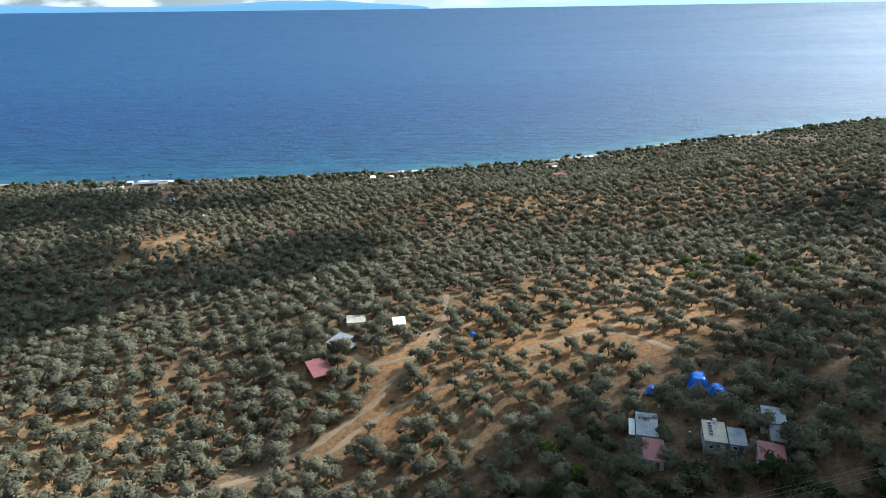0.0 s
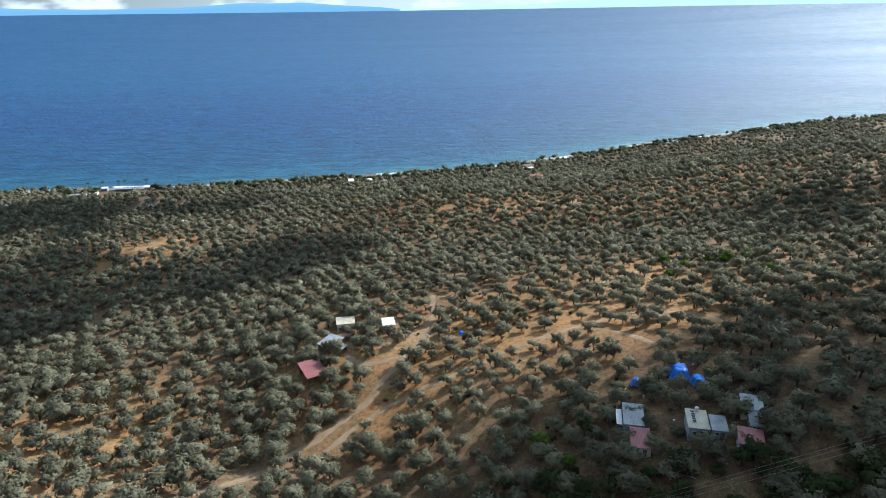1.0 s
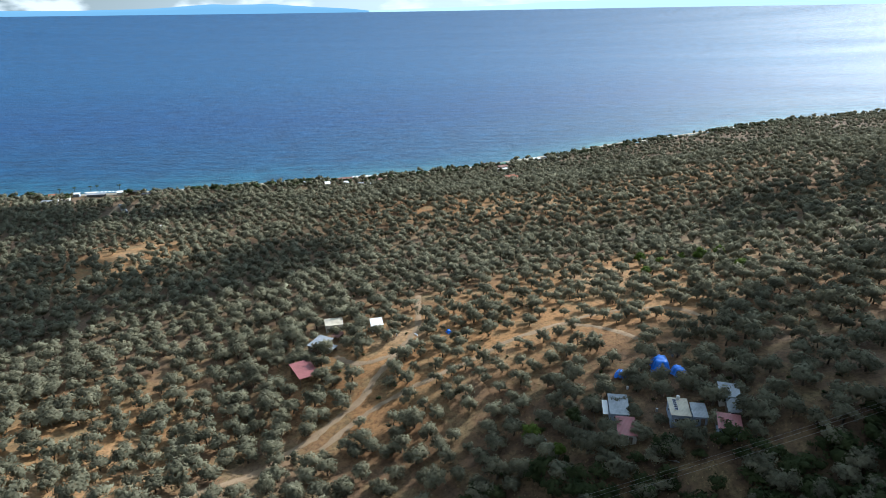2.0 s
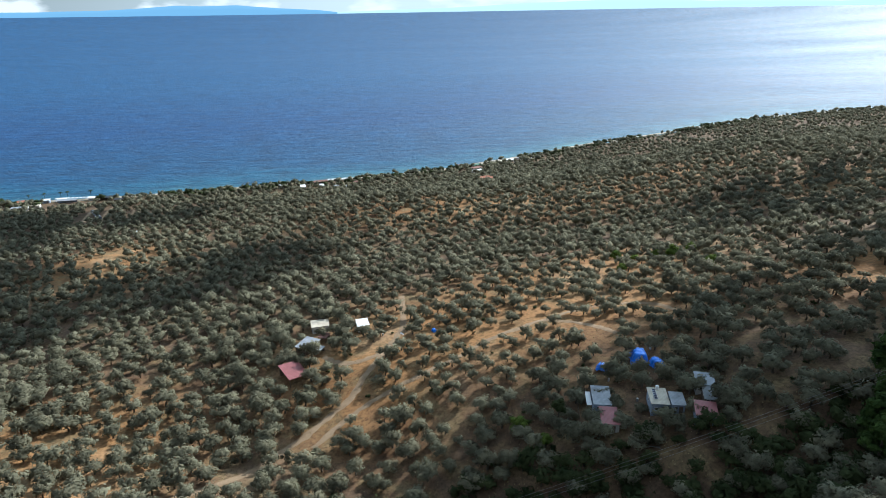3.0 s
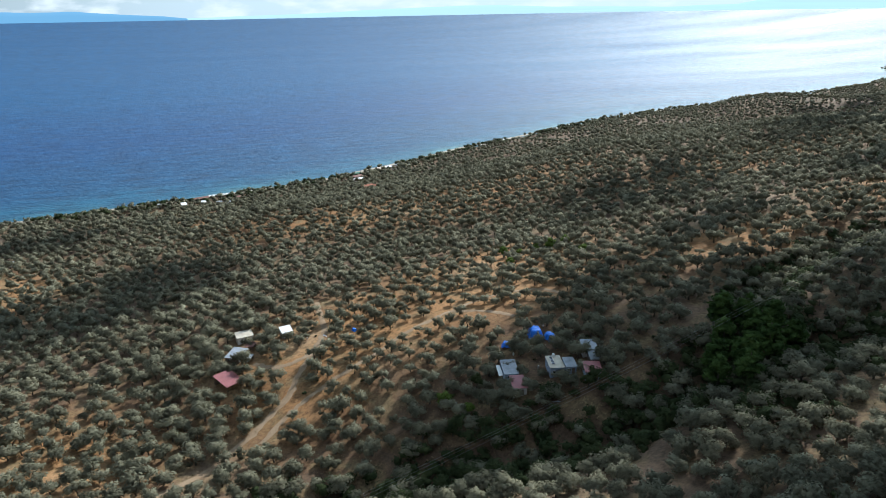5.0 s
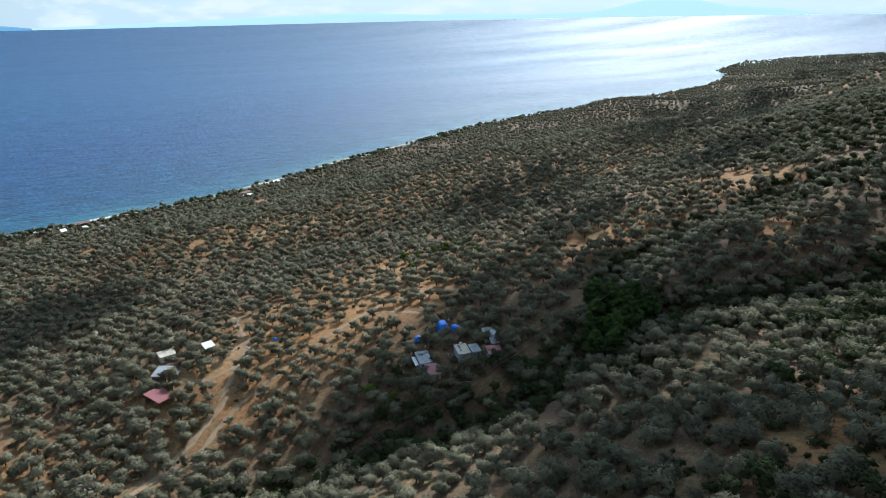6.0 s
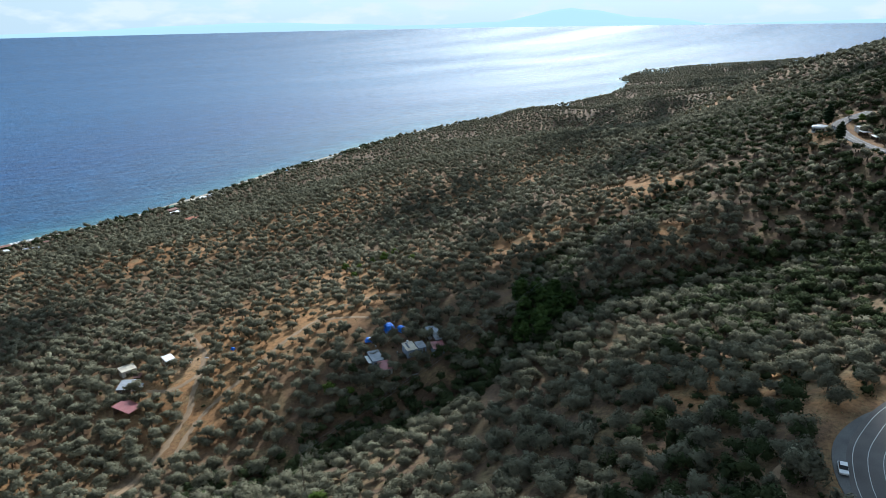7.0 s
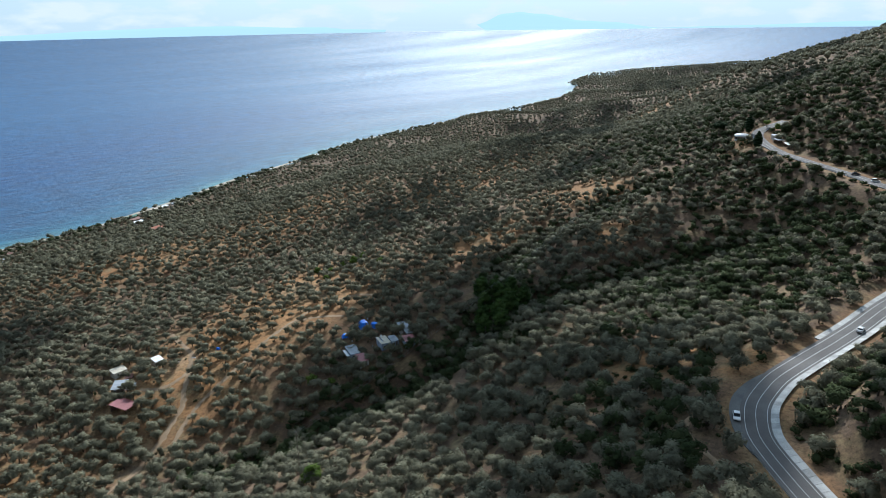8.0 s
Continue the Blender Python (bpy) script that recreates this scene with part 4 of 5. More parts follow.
# big pines at the head of the ravine
for k, (x, y, s) in enumerate([(108, 104, 1.0), (114, 100, 0.95), (104, 97, 0.85), (112, 92, 1.05), (96, 91, 0.9), (101, 85, 0.95), (91, 84, 0.8), (108, 84, 1.0), (117, 84, 0.9), (95, 78, 0.75), (120, 95, 0.85)]):
    wood, crown = pine_shape(300 + k % 4)
    tree_thing("pine_tree", "large dark green pine tree in the ravine", x, y, wood, crown, BARK, PINE, 67 * k, s * 1.3, "pines in the ravine")
for k, (x, y, s) in enumerate([(97, 241, 1.0), (117, 229, 1.15), (128, 234, 0.9), (103, 235, 0.7), (122, 207, 0.95), (112, 234, 0.8), (25, 130, 0.9), (92, 222, 0.75), (30, 121, 0.7), (-15, 63, 1.3), (354, 70, 0.9), (360, 80, 0.8)]):
    wood, crown = broad_shape(330 + k % 4)
    tree_thing("leafy_tree", "fresh yellow-green broadleaf tree among the olives", x, y, wood, crown, BARK, FRESH, 51 * k, s, "broadleaf trees")
wood, crown = broad_shape(341, 10.5, 2.2, 380)
tree_thing("tall_tree", "tall slender green tree beside the farm huts", 35, 127, wood, crown, BARK, SCRUB, 20, 1.0)
for k, (x, y, s) in enumerate([(344, 85, 0.86), (313, 65, 0.8)]):
    wood, crown = cypress_shape(350 + k)
    tree_thing("cypress_tree", "tall dark cypress beside the white roadside house", x, y, wood, crown, BARK, CYPRESS, 40 * k, s, "cypresses by the road")
wood, crown = broad_shape(356, 11, 5.0, 500)
tree_thing("dark_tree", "large dark round tree on the slope by the road", 356, 111, wood, crown, BARK, CYPRESS, 20, 1.15)
for k, (x, y) in enumerate([(-301, 655), (-280, 657), (-306, 652), (-318, 645), (-330, 640)]):
    wood, crown = palm_shape(360 + k)
    tree_thing("palm_tree", "palm tree beside the beach restaurant", x, y, wood, crown, BARK, SCRUB, 30 * k, 1.0, "palms on the beach")

# scrub in the ravine and over the rough slope above it
rng = np.random.default_rng(77)


def scrub_shape(seed):
    r = np.random.default_rng(seed)
    n = 5
    a = np.arange(n) * 2.4
    rad = r.uniform(0.6, 1.0, n)
    lobes = np.stack([0.9 * np.cos(a) * r.uniform(0.3, 1, n), 0.9 * np.sin(a) * r.uniform(0.3, 1, n), r.uniform(0.4, 1.0, n), rad, rad, rad * 0.8], 1)
    return limb((0, 0, -0.3), (0, 0, 0.5), 0.1, 0.06, 3), joined([cores(r, lobes[:3], 0.75), sprays(r, lobes, 96, 0.12, 0.32)])


SCRUBS = [scrub_shape(400 + k) for k in range(5)]
sx, sy = scatter(4.2, 11, -60, 330, -120, 175, 0.3, rng)
gully = np.zeros(len(sx))
for gx, gy, gr in ((104, 88, 26), (124, 82, 22), (142, 66, 24), (150, 44, 24), (170, 30, 24), (192, 20, 22), (212, 8, 22), (224, -12, 22), (232, -30, 20), (90, 62, 14)):
    gully = np.maximum(gully, smoothstep(1.0, 0.6, np.hypot(sx - gx, sy - gy) / gr))
for line, wide, deep in GULLIES:
    for p in line:
        gully = np.maximum(gully, smoothstep(1.0, 0.55, np.hypot(sx - p[0], sy - p[1]) / 17))
rough_side = smoothstep(1, 0.5, np.hypot((sx - 85) / 70, (sy + 2) / 50)) * 0.3
rough_side = np.maximum(rough_side, 0.42 * smoothstep(1, 0.6, np.hypot((sx - 85) / 75, (sy + 70) / 24)))
ok = rng.uniform(size=len(sx)) < np.maximum(0.95 * gully, rough_side * (0.5 + clumpy(sx, sy, 17, 2)))
sx, sy = sx[ok], sy[ok]
keep = wanted(sx, sy, rng)
sx, sy, ok0 = sx[keep], sy[keep], np.nonzero(ok)[0][keep]
forest("scrub", "dark evergreen scrub filling the ravine", 0, sx, sy, land(sx, sy), (1.25 + rng.normal(0, 0.35, len(sx)) + 0.9 * gully[ok0]).clip(0.6, 3.0), rng, SCRUBS, [SCRUB, BARK], "bushes")
sx, sy = scatter(6.5, 40, -60, 130, 60, 270, 0.4, rng)
ok = rng.uniform(size=len(sx)) < 0.34 * (clumpy(sx, sy, 15, 4) > 0.45)
sx, sy = sx[ok], sy[ok]
ok = wanted(sx, sy, rng)
sx, sy = sx[ok], sy[ok]
forest("low_bushes", "small dry bushes scattered between the olives", 0, sx, sy, land(sx, sy), rng.normal(0.6, 0.18, len(sx)).clip(0.25, 1.1), rng, SCRUBS, [SCRUB, BARK], "bushes")


# evergreen oaks mixed into the slopes below and above the upper road
ox_, oy_ = scatter(6.0, 5, -30, 640, -130, 330, 0.32, rng)
shady = evergreen(ox_, oy_)
ok = rng.uniform(size=len(ox_)) < shady * (0.75 + clumpy(ox_, oy_, 24, 8))
ox_, oy_ = ox_[ok], oy_[ok]
ok = wanted(ox_, oy_, rng) & (off_road(ox_, oy_) > 12)
ox_, oy_ = ox_[ok], oy_[ok]
forest("oak_wood", "dark evergreen oaks among the olives on the slope", 1, ox_, oy_, land(ox_, oy_), rng.normal(1.2, 0.25, len(ox_)).clip(0.7, 1.8), rng, None, [SCRUB, BARK])
# thick bushes between the road gutter and the slope
bx_, by_ = scatter(3.4, 31, 34, 120, -92, -56, 0.3, rng)
ok = rng.uniform(size=len(bx_)) < 0.85 * (clumpy(bx_, by_, 11, 9) > 0.24)
bx_, by_ = bx_[ok], by_[ok]
ok = wanted(bx_, by_, rng)
bx_, by_ = bx_[ok], by_[ok]
forest("roadside_bushes", "dense dark green bushes beside the road gutter", 0, bx_, by_, land(bx_, by_), rng.normal(1.35, 0.35, len(bx_)).clip(0.6, 2.2), rng, SCRUBS, [SCRUB, BARK], "bushes")

bx_, by_ = scatter(5.2, 17, 0, 215, -62, 62, 0.4, rng)
ok = rng.uniform(size=len(bx_)) < 0.42 * (clumpy(bx_, by_, 12, 11) > 0.4)
bx_, by_ = bx_[ok], by_[ok]
ok = wanted(bx_, by_, rng)
bx_, by_ = bx_[ok], by_[ok]
forest("low_bushes", "small dry bushes scattered between the olives", 0, bx_, by_, land(bx_, by_), rng.normal(0.62, 0.22, len(bx_)).clip(0.25, 1.3), rng, SCRUBS, [SCRUB, BARK], "bushes")

# bushes on the banks of the upper road
bx_, by_ = scatter(4.6, 23, 190, 420, -90, 130, 0.36, rng)
ok = (off_road(bx_, by_) > 6.8) & (off_road(bx_, by_) < 34) & (rng.uniform(size=len(bx_)) < 0.62 * (clumpy(bx_, by_, 13, 15) > 0.3))
bx_, by_ = bx_[ok], by_[ok]
ok = np.hypot(bx_ - 334, by_ - 84) > 9
for hx, hy in ((335, 61), (329, 53), (342, 66), (344, 85), (313, 65)):
    ok &= np.hypot(bx_ - hx, by_ - hy) > 5.5
bx_, by_ = bx_[ok], by_[ok]
forest("roadside_bushes", "dark green bushes on the banks of the upper road", 0, bx_, by_, land(bx_, by_), rng.normal(1.5, 0.45, len(bx_)).clip(0.6, 2.6), rng, SCRUBS, [SCRUB, BARK], "bushes")

# straw tufts on the open ground
gx_, gy_ = scatter(1.5, 15, -70, 125, 95, 262, 0.45, rng)
ok = rng.uniform(size=len(gx_)) < 0.55 * (clumpy(gx_, gy_, 9, 6) > 0.4)
gx_, gy_ = gx_[ok], gy_[ok]
hx, hy = scatter(1.7, 40, 0, 200, -88, 60, 0.45, rng)
ok = (off_road(hx, hy) > 6.6) & (rng.uniform(size=len(hx)) < 0.5 * (clumpy(hx, hy, 10, 13) > 0.38))
gx_, gy_ = np.r_[gx_, hx[ok]], np.r_[gy_, hy[ok]]
n = len(gx_)
at = np.stack([gx_, gy_, land(gx_, gy_) - 0.03], 1)
tuft_v, size, lean = [], rng.uniform(0.14, 0.42, n), rng.uniform(0, 6.28, n)
for k in range(3):
    a = lean + 2.1 * k
    side = np.stack([np.cos(a), np.sin(a), 0 * a], 1) * size[:, None]
    out = np.stack([-np.sin(a), np.cos(a), 0 * a], 1) * size[:, None] * 0.6
    tuft_v.append(np.stack([at - side * 0.5, at + side * 0.5, at + out + (0, 0, 1) * size[:, None]], 1))
tuft_v = np.concatenate(tuft_v).reshape(-1, 3)
tagged(tri_object("dry_grass", tuft_v, np.arange(len(tuft_v)).reshape(-1, 3), [STRAW]), "straw-coloured dry grass tufts between the trees", "grass", kind="stuff")


# ---- farm buildings ----
def sheet_roof(length, width, low, high, overhang, ribs=0.32, thick=0.05, gable=False):
    """A ribbed sheet roof, falling along y from high to low, or from a ridge to both sides."""
    bm = bmesh.new()
    hw, hl = width / 2 + overhang, length / 2 + overhang
    n = max(6, int(2 * hw / (ribs / 2)))
    cuts = [(-hl, low), (0, high), (hl, low)] if gable else [(-hl, low), (hl, high)]
    rows = []
    for y, z in cuts:
        rows.append([bm.verts.new((-hw + 2 * hw * i / n, y, z + (0.022 if i % 2 else 0.0))) for i in range(n + 1)])
    for a, b in zip(rows, rows[1:]):
        for i in range(n):
            bm.faces.new((a[i], a[i + 1], b[i + 1], b[i]))
    made = bmesh.ops.extrude_face_region(bm, geom=bm.faces[:])
    bmesh.ops.translate(bm, vec=(0, 0, -thick), verts=[v for v in made["geom"] if isinstance(v, bmesh.types.BMVert)])
    bmesh.ops.recalc_face_normals(bm, faces=bm.faces[:])
    return bm


def walls(length, width, low, high, thick=0.15):
    """Four walls whose tops follow a roof that falls along y."""
    bm = bmesh.new()
    for x in (-width / 2 + thick / 2, width / 2 - thick / 2):
        made = bmesh.ops.create_cube(bm, size=1, matrix=pose(x, 0, (low - 1) / 2) @ Matrix.Diagonal((thick, length, low + 1, 1)))
        for v in made["verts"]:
            if v.co.z > 0:
                v.co.z = low if v.co.y < 0 else high
    for y, h in ((-length / 2 + thick / 2, low), (length / 2 - thick / 2, high)):
        box(bm, 0, y, -1, width - 2 * thick - 0.004, thick, h + 0.97)
    return bm


def hut(name, label, x, y, turn, width, length, low, high, roof, wall=PLASTER, overhang=0.25, door_side=-1, open_front=False, category="hut"):
    base = tagged(new(name), label, category)
    base.matrix_world = pose(x, y, ground_at(x, y), 0, 0, turn)
    part("roof", sheet_roof(length, width, low + 0.06, high + 0.06, overhang), roof, base)
    if open_front:
        for px in (-width / 2 + 0.1, width / 2 - 0.1):
            for py, h in ((-length / 2 + 0.1, low), (length / 2 - 0.1, high)):
                part("post", new_box(px, py, -0.6, 0.12, 0.12, h + 0.58, 0.01), WOOD, base)
        part("back_wall", new_box(0, length / 2 - 0.2, -0.6, width - 0.5, 0.1, high * 0.7 + 0.6), wall, base)
    else:
        part("wall", walls(length, width, low, high), wall, base)
        d = part("door", new_box(width * 0.18, -length / 2 - 0.02, 0, 0.9, 0.06, min(2.0, low - 0.25), 0.01), WOOD, base, "plain wooden door")
        part("handle", new_box(width * 0.18 - 0.36, -length / 2 - 0.07, 1.0, 0.05, 0.05, 0.14, 0.01), STEEL, d)
        for px, py, sx, sy in ((-width * 0.22, -length / 2 - 0.015, 0.95, 0.05), (-width / 2 - 0.015, length * 0.12, 0.05, 1.0), (width / 2 + 0.015, -length * 0.15, 0.05, 1.0)):
            w = part("window", new_box(px, py, 1.05, sx, sy, 0.85, 0.01), WHITE_PAINT, base)
            part("pane", new_box(px, py, 1.12, sx * 0.86 if sx > 0.1 else 0.075, sy * 0.86 if sy > 0.1 else 0.075, 0.7), GLASS, w)
    return base


hut("barn", "open barn with a faded red sheet-metal roof", -41.0, 187.9, 27, 6.8, 9.8, 2.7, 3.5, RED_SHEET, WOOD, 0.2, open_front=True, category="barn")
hut("shed", "grey corrugated-iron shed among the olives", -37.0, 206.3, -33, 6.0, 7.4, 2.4, 3.1, GREY_SHEET, WOOD)
hut("shed", "small rusty lean-to beside the grey shed", -31.0, 211.0, -30, 3.2, 3.6, 2.0, 2.4, RUST_SHEET, WOOD, open_front=True)
hut("shed", "low grey lean-to by the farm yard", -33.4, 200.4, -33, 3.2, 5.4, 1.9, 2.3, GREY_SHEET, WOOD, open_front=True)
hut("cottage", "farm hut with a faded cream sheet roof", -33.0, 221.0, 8, 6.6, 4.8, 2.6, 3.2, CREAM_SHEET, PLASTER, category="cottage")
hut("cottage", "small farm hut with a bright white roof", -16.2, 213.0, 9, 4.3, 4.8, 2.6, 3.3, WHITE_SHEET, PLASTER, category="cottage")
hut("hut", "hut with a grey galvanised sheet roof", 47.6, 129.3, -14, 4.6, 8.2, 2.6, 3.1, GREY_SHEET, BLUE_WALL)
hut("lean_to", "narrow lean-to with a white roof sheet", 44.4, 130.2, -14, 1.3, 6.0, 2.5, 2.8, WHITE_SHEET, WOOD, 0.05, open_front=True, category="lean-to")
hut("hut", "hut with a dull red sheet roof and veranda", 46.5, 120.4, -14, 4.3, 7.0, 2.5, 2.9, RED_SHEET, PLASTER)
hut("hut", "grey-blue hut with a flat pale roof and solar panels", 59.9, 121.3, -15, 4.4, 7.2, 3.0, 3.15, CREAM_SHEET, BLUE_WALL)
hut("hut", "low annexe with a grey sheet roof", 63.6, 118.4, -15, 3.2, 5.4, 2.5, 2.8, GREY_SHEET, BLUE_WALL)
hut("hut", "hut with a ribbed grey metal roof", 73.0, 122.5, -20, 4.5, 5.4, 2.6, 3.1, GREY_SHEET, PLASTER)
hut("hut", "dark low hut between two others", 71.3, 116.7, -20, 2.8, 5.6, 2.1, 2.3, DULL_SHEET, WOOD)
hut("hut", "hut with a dull red sheet roof and blue wall", 67.2, 110.8, -22, 4.9, 6.0, 2.5, 2.9, RED_SHEET, BLUE_WALL)

solar = tagged(new("solar_array"), "row of dark solar panels on the pale roof", "solar panels")
solar.matrix_world = pose(59.2, 122.0, ground_at(59.9, 121.3) + 3.28, 0, 0, -15)
for k in range(5):
    p = part("panel", new_box(0, -1.9 + 0.98 * k, 0, 0.95, 0.9, 0.05, 0.01), WHITE_PAINT, solar)
    part("cells", new_box(0, -1.9 + 0.98 * k, 0.052, 0.86, 0.82, 0.006), PANEL, p)
water_tank = tagged(new("water_tank"), "small white water tank on the hut roof", "tank")
water_tank.matrix_world = pose(60.9, 124.3, ground_at(59.9, 121.3) + 3.24)
bm = bmesh.new()
bmesh.ops.create_cone(bm, cap_ends=True, segments=14, radius1=0.45, radius2=0.45, depth=0.9, matrix=pose(0, 0, 0.45))
part("barrel", bm, WHITE_PAINT, water_tank, smooth=False)
bm = bmesh.new()
bmesh.ops.create_cone(bm, cap_ends=True, segments=14, radius1=0.47, radius2=0.2, depth=0.2, matrix=pose(0, 0, 1.002))
part("lid", bm, WHITE_PAINT, water_tank)

# a fenced pen beside the grey hut
pen = tagged(new("pen_fence"), "low wooden pen fence beside the hut", "fence")
pen.matrix_world = pose(41.6, 130.0, ground_at(41.6, 130.0), 0, 0, -14)
for k in range(6):
    part("post", new_box(0, -4 + 1.6 * k, -0.3, 0.1, 0.1, 1.5, 0.01), WOOD, pen)
for z in (0.4, 0.85):
    part("rail", new_box(0.07, 0, z, 0.04, 8.3, 0.1, 0.01), WOOD, pen)


def tarp_cover(name, label, x, y, turn, width, length, high, seed, foot=1.0):
    """A tarpaulin pulled over a heap or frame down to the ground."""
    rg = np.random.default_rng(seed)
    n = 26
    u = np.linspace(-1, 1, n)
    gx, gy = np.meshgrid(u, u)
    e = np.maximum(np.abs(gx), np.abs(gy)) * 0.6 + np.hypot(gx, gy) * 0.4
    top = high * (1 - smoothstep(0.55, 1.0, e) * foot) * (0.86 + 0.14 * np.cos(gx * 2.2))
    fold = 0.13 * np.sin(7 * gx + 3 * gy + rg.uniform(0, 6)) * np.sin(5 * gy - 2 * gx) + 0.08 * np.sin(13 * gy + 4 * gx + 1)
    top = np.maximum(top + fold * (0.3 + smoothstep(0.3, 0.8, e)), 0.03)
    flare = 1 + 0.06 * np.sin(9 * np.arctan2(gy, gx) + rg.uniform(0, 6))
    v = np.stack([gx * width / 2 * flare, gy * length / 2 * flare, top], 2).reshape(-1, 3)
    a = (np.arange(n - 1)[:, None] * n + np.arange(n - 1)[None, :]).ravel()
    t = np.concatenate([np.stack([a, a + 1, a + n + 1], 1), np.stack([a, a + n + 1, a + n], 1)])
    base = tagged(new(name), label, "tarpaulin")
    base.matrix_world = pose(x, y, ground_at(x, y), 0, 0, turn)
    tri_object("cover", v, t, [TARP], None, True).parent = base
    rope, rt = joined([limb((-width / 2, -length / 2 * 0.6, 0.08), (width / 2, -length / 2 * 0.6, 0.08), 0.03, 0.03, 4)])
    tri_object("tie_rope", rope, rt, [WOOD]).parent = base
    return base


tarp_cover("tarp_tent", "large bright blue tarpaulin pulled over a stack", 65.3, 145.2, -14, 5.6, 7.0, 2.7, 1)
tarp_cover("tarp_tent", "blue tarpaulin covering a lower heap", 67.8, 138.8, 12, 3.8, 5.6, 2.2, 2)
tarp_cover("tarp_tent", "small blue tarpaulin lean-to under the trees", 54.0, 145.4, -30, 3.4, 3.6, 1.9, 3, 0.7)
tarp_cover("tarp_bundle", "small blue tarpaulin bundle beside the track", 10.0, 198.2, 20, 1.8, 2.4, 0.9, 4)


# clutter round the huts
def barrel(x, y, mat, label, r=0.3, h=0.9):
    base = tagged(new("barrel"), label, "barrel")
    base.matrix_world = pose(x, y, ground_at(x, y))
    b = bmesh.new()
    bmesh.ops.create_cone(b, cap_ends=True, segments=12, radius1=r, radius2=r, depth=h, matrix=pose(0, 0, h / 2))
    part("drum", b, mat, base)
    for z in (h * 0.33, h * 0.66):
        b = bmesh.new()
        bmesh.ops.create_cone(b, cap_ends=False, segments=12, radius1=r * 1.04, radius2=r * 1.04, depth=0.04, matrix=pose(0, 0, z))
        part("hoop", b, mat, base)


for x, y in ((57.6, 144.2), (58.0, 141.8), (56.6, 140.6), (70.5, 149.0), (53.4, 138.4)):
    barrel(x, y, WHITE_PAINT, "white plastic barrel on bare soil")
for x, y in ((50.8, 126.6), (56.3, 125.5), (-8.8, 203.2)):
    barrel(x, y, STEEL, "grey metal drum beside a hut")


def plank_pile(x, y, turn, n, length, mat, label):
    base = tagged(new("plank_pile"), label, "planks")
    base.matrix_world = pose(x, y, ground_at(x, y), 0, 0, turn)
    for k in range(n):
        part("plank", new_box(0.22 * (k % 3) - 0.2, 0.06 * k, 0.02 + 0.06 * (k // 3), 0.2, length - 0.1 * k, 0.05, 0.005, 4 * ((k * 7) % 5 - 2)), mat, base)


plank_pile(-1.6, 201.5, 40, 6, 2.4, WHITE_PAINT, "pile of pale boards beside the track")
plank_pile(53.8, 107.5, 70, 5, 4.0, STEEL, "pale pipes lying under the trees")
plank_pile(34.0, 131.5, 10, 5, 3.0, WOOD, "weathered planks on the ground")
plank_pile(28.4, 128.5, 60, 4, 1.6, WHITE_PAINT, "small pale board heap on the slope")


# ---- cars ----
def car(name, label, x, y, z, turn, paint, high=1.5, long=4.3, van=False):
    base = tagged(new(name), label, "van" if van else "car")
    base.matrix_world = pose(x, y, z, 0, 0, turn)
    w = 1.78
    b = bmesh.new()
    side = [(-long / 2, 0.35), (-long / 2 + 0.06, 0.72), (-long / 2 + 0.95, 0.88), (-long / 2 + 1.5, 0.95), (long / 2 - 0.25, 0.98), (long / 2, 0.8), (long / 2, 0.35)]
    for s in (-1, 1):
        b.faces.new([b.verts.new((s * w / 2, py, pz)) for py, pz in (side if s > 0 else side[::-1])])
    b.verts.ensure_lookup_table()
    n = len(side)
    for i in range(n):
        j = (i + 1) % n
        b.faces.new((b.verts[n + i], b.verts[n + j], b.verts[n - 1 - j], b.verts[n - 1 - i]))
    bmesh.ops.recalc_face_normals(b, faces=b.faces[:])
    bmesh.ops.bevel(b, geom=b.edges[:], offset=0.05, segments=2, affect="EDGES", profile=0.6)
    body = part("body", b, paint, base, smooth=False)
    f, r = (-long / 2 + 1.0, long / 2 - (0.12 if van else 0.5))
    for nm, z0, z1, m, shrink in (("window_band", 0.93, high - 0.1, GLASS, 0.0), ("roof", high - 0.1, high, paint, 0.0)):
        b = bmesh.new()
        made = bmesh.ops.create_cube(b, size=1)
        for v in made["verts"]:
            up = v.co.z > 0
            zz = z1 if up else z0
            lean = (zz - 0.93) / (high - 0.93)
            front, back_end = f + 0.75 * lean, r - (0.1 if van else 0.55) * lean
            v.co = Vector((v.co.x * 2 * (w / 2 - 0.06 - 0.14 * lean), front if v.co.y < 0 else back_end, zz))
        bmesh.ops.bevel(b, geom=b.edges[:], offset=0.03, segments=1, affect="EDGES")
        part(nm, b, m, base)
    for sx in (-1, 1):
        for py in (-long / 2 + 0.8, long / 2 - 0.8):
            b = bmesh.new()
            bmesh.ops.create_cone(b, cap_ends=True, segments=14, radius1=0.32, radius2=0.32, depth=0.2, matrix=pose(sx * (w / 2 - 0.09), py, 0.32, 0, 90, 0))
            wheel = part("wheel", b, RUBBER, base)
            b = bmesh.new()
            bmesh.ops.create_cone(b, cap_ends=True, segments=12, radius1=0.19, radius2=0.19, depth=0.03, matrix=pose(sx * (w / 2 + 0.015), py, 0.32, 0, 90, 0))
            part("rim", b, STEEL, wheel)
        part("headlight", new_box(sx * 0.62, -long / 2 + 0.05, 0.6, 0.36, 0.08, 0.15, 0.02), WHITE_PAINT, base)
        part("tail_light", new_box(sx * 0.68, long / 2 - 0.02, 0.66, 0.22, 0.06, 0.22, 0.02), RED_SHEET, base)
    return base


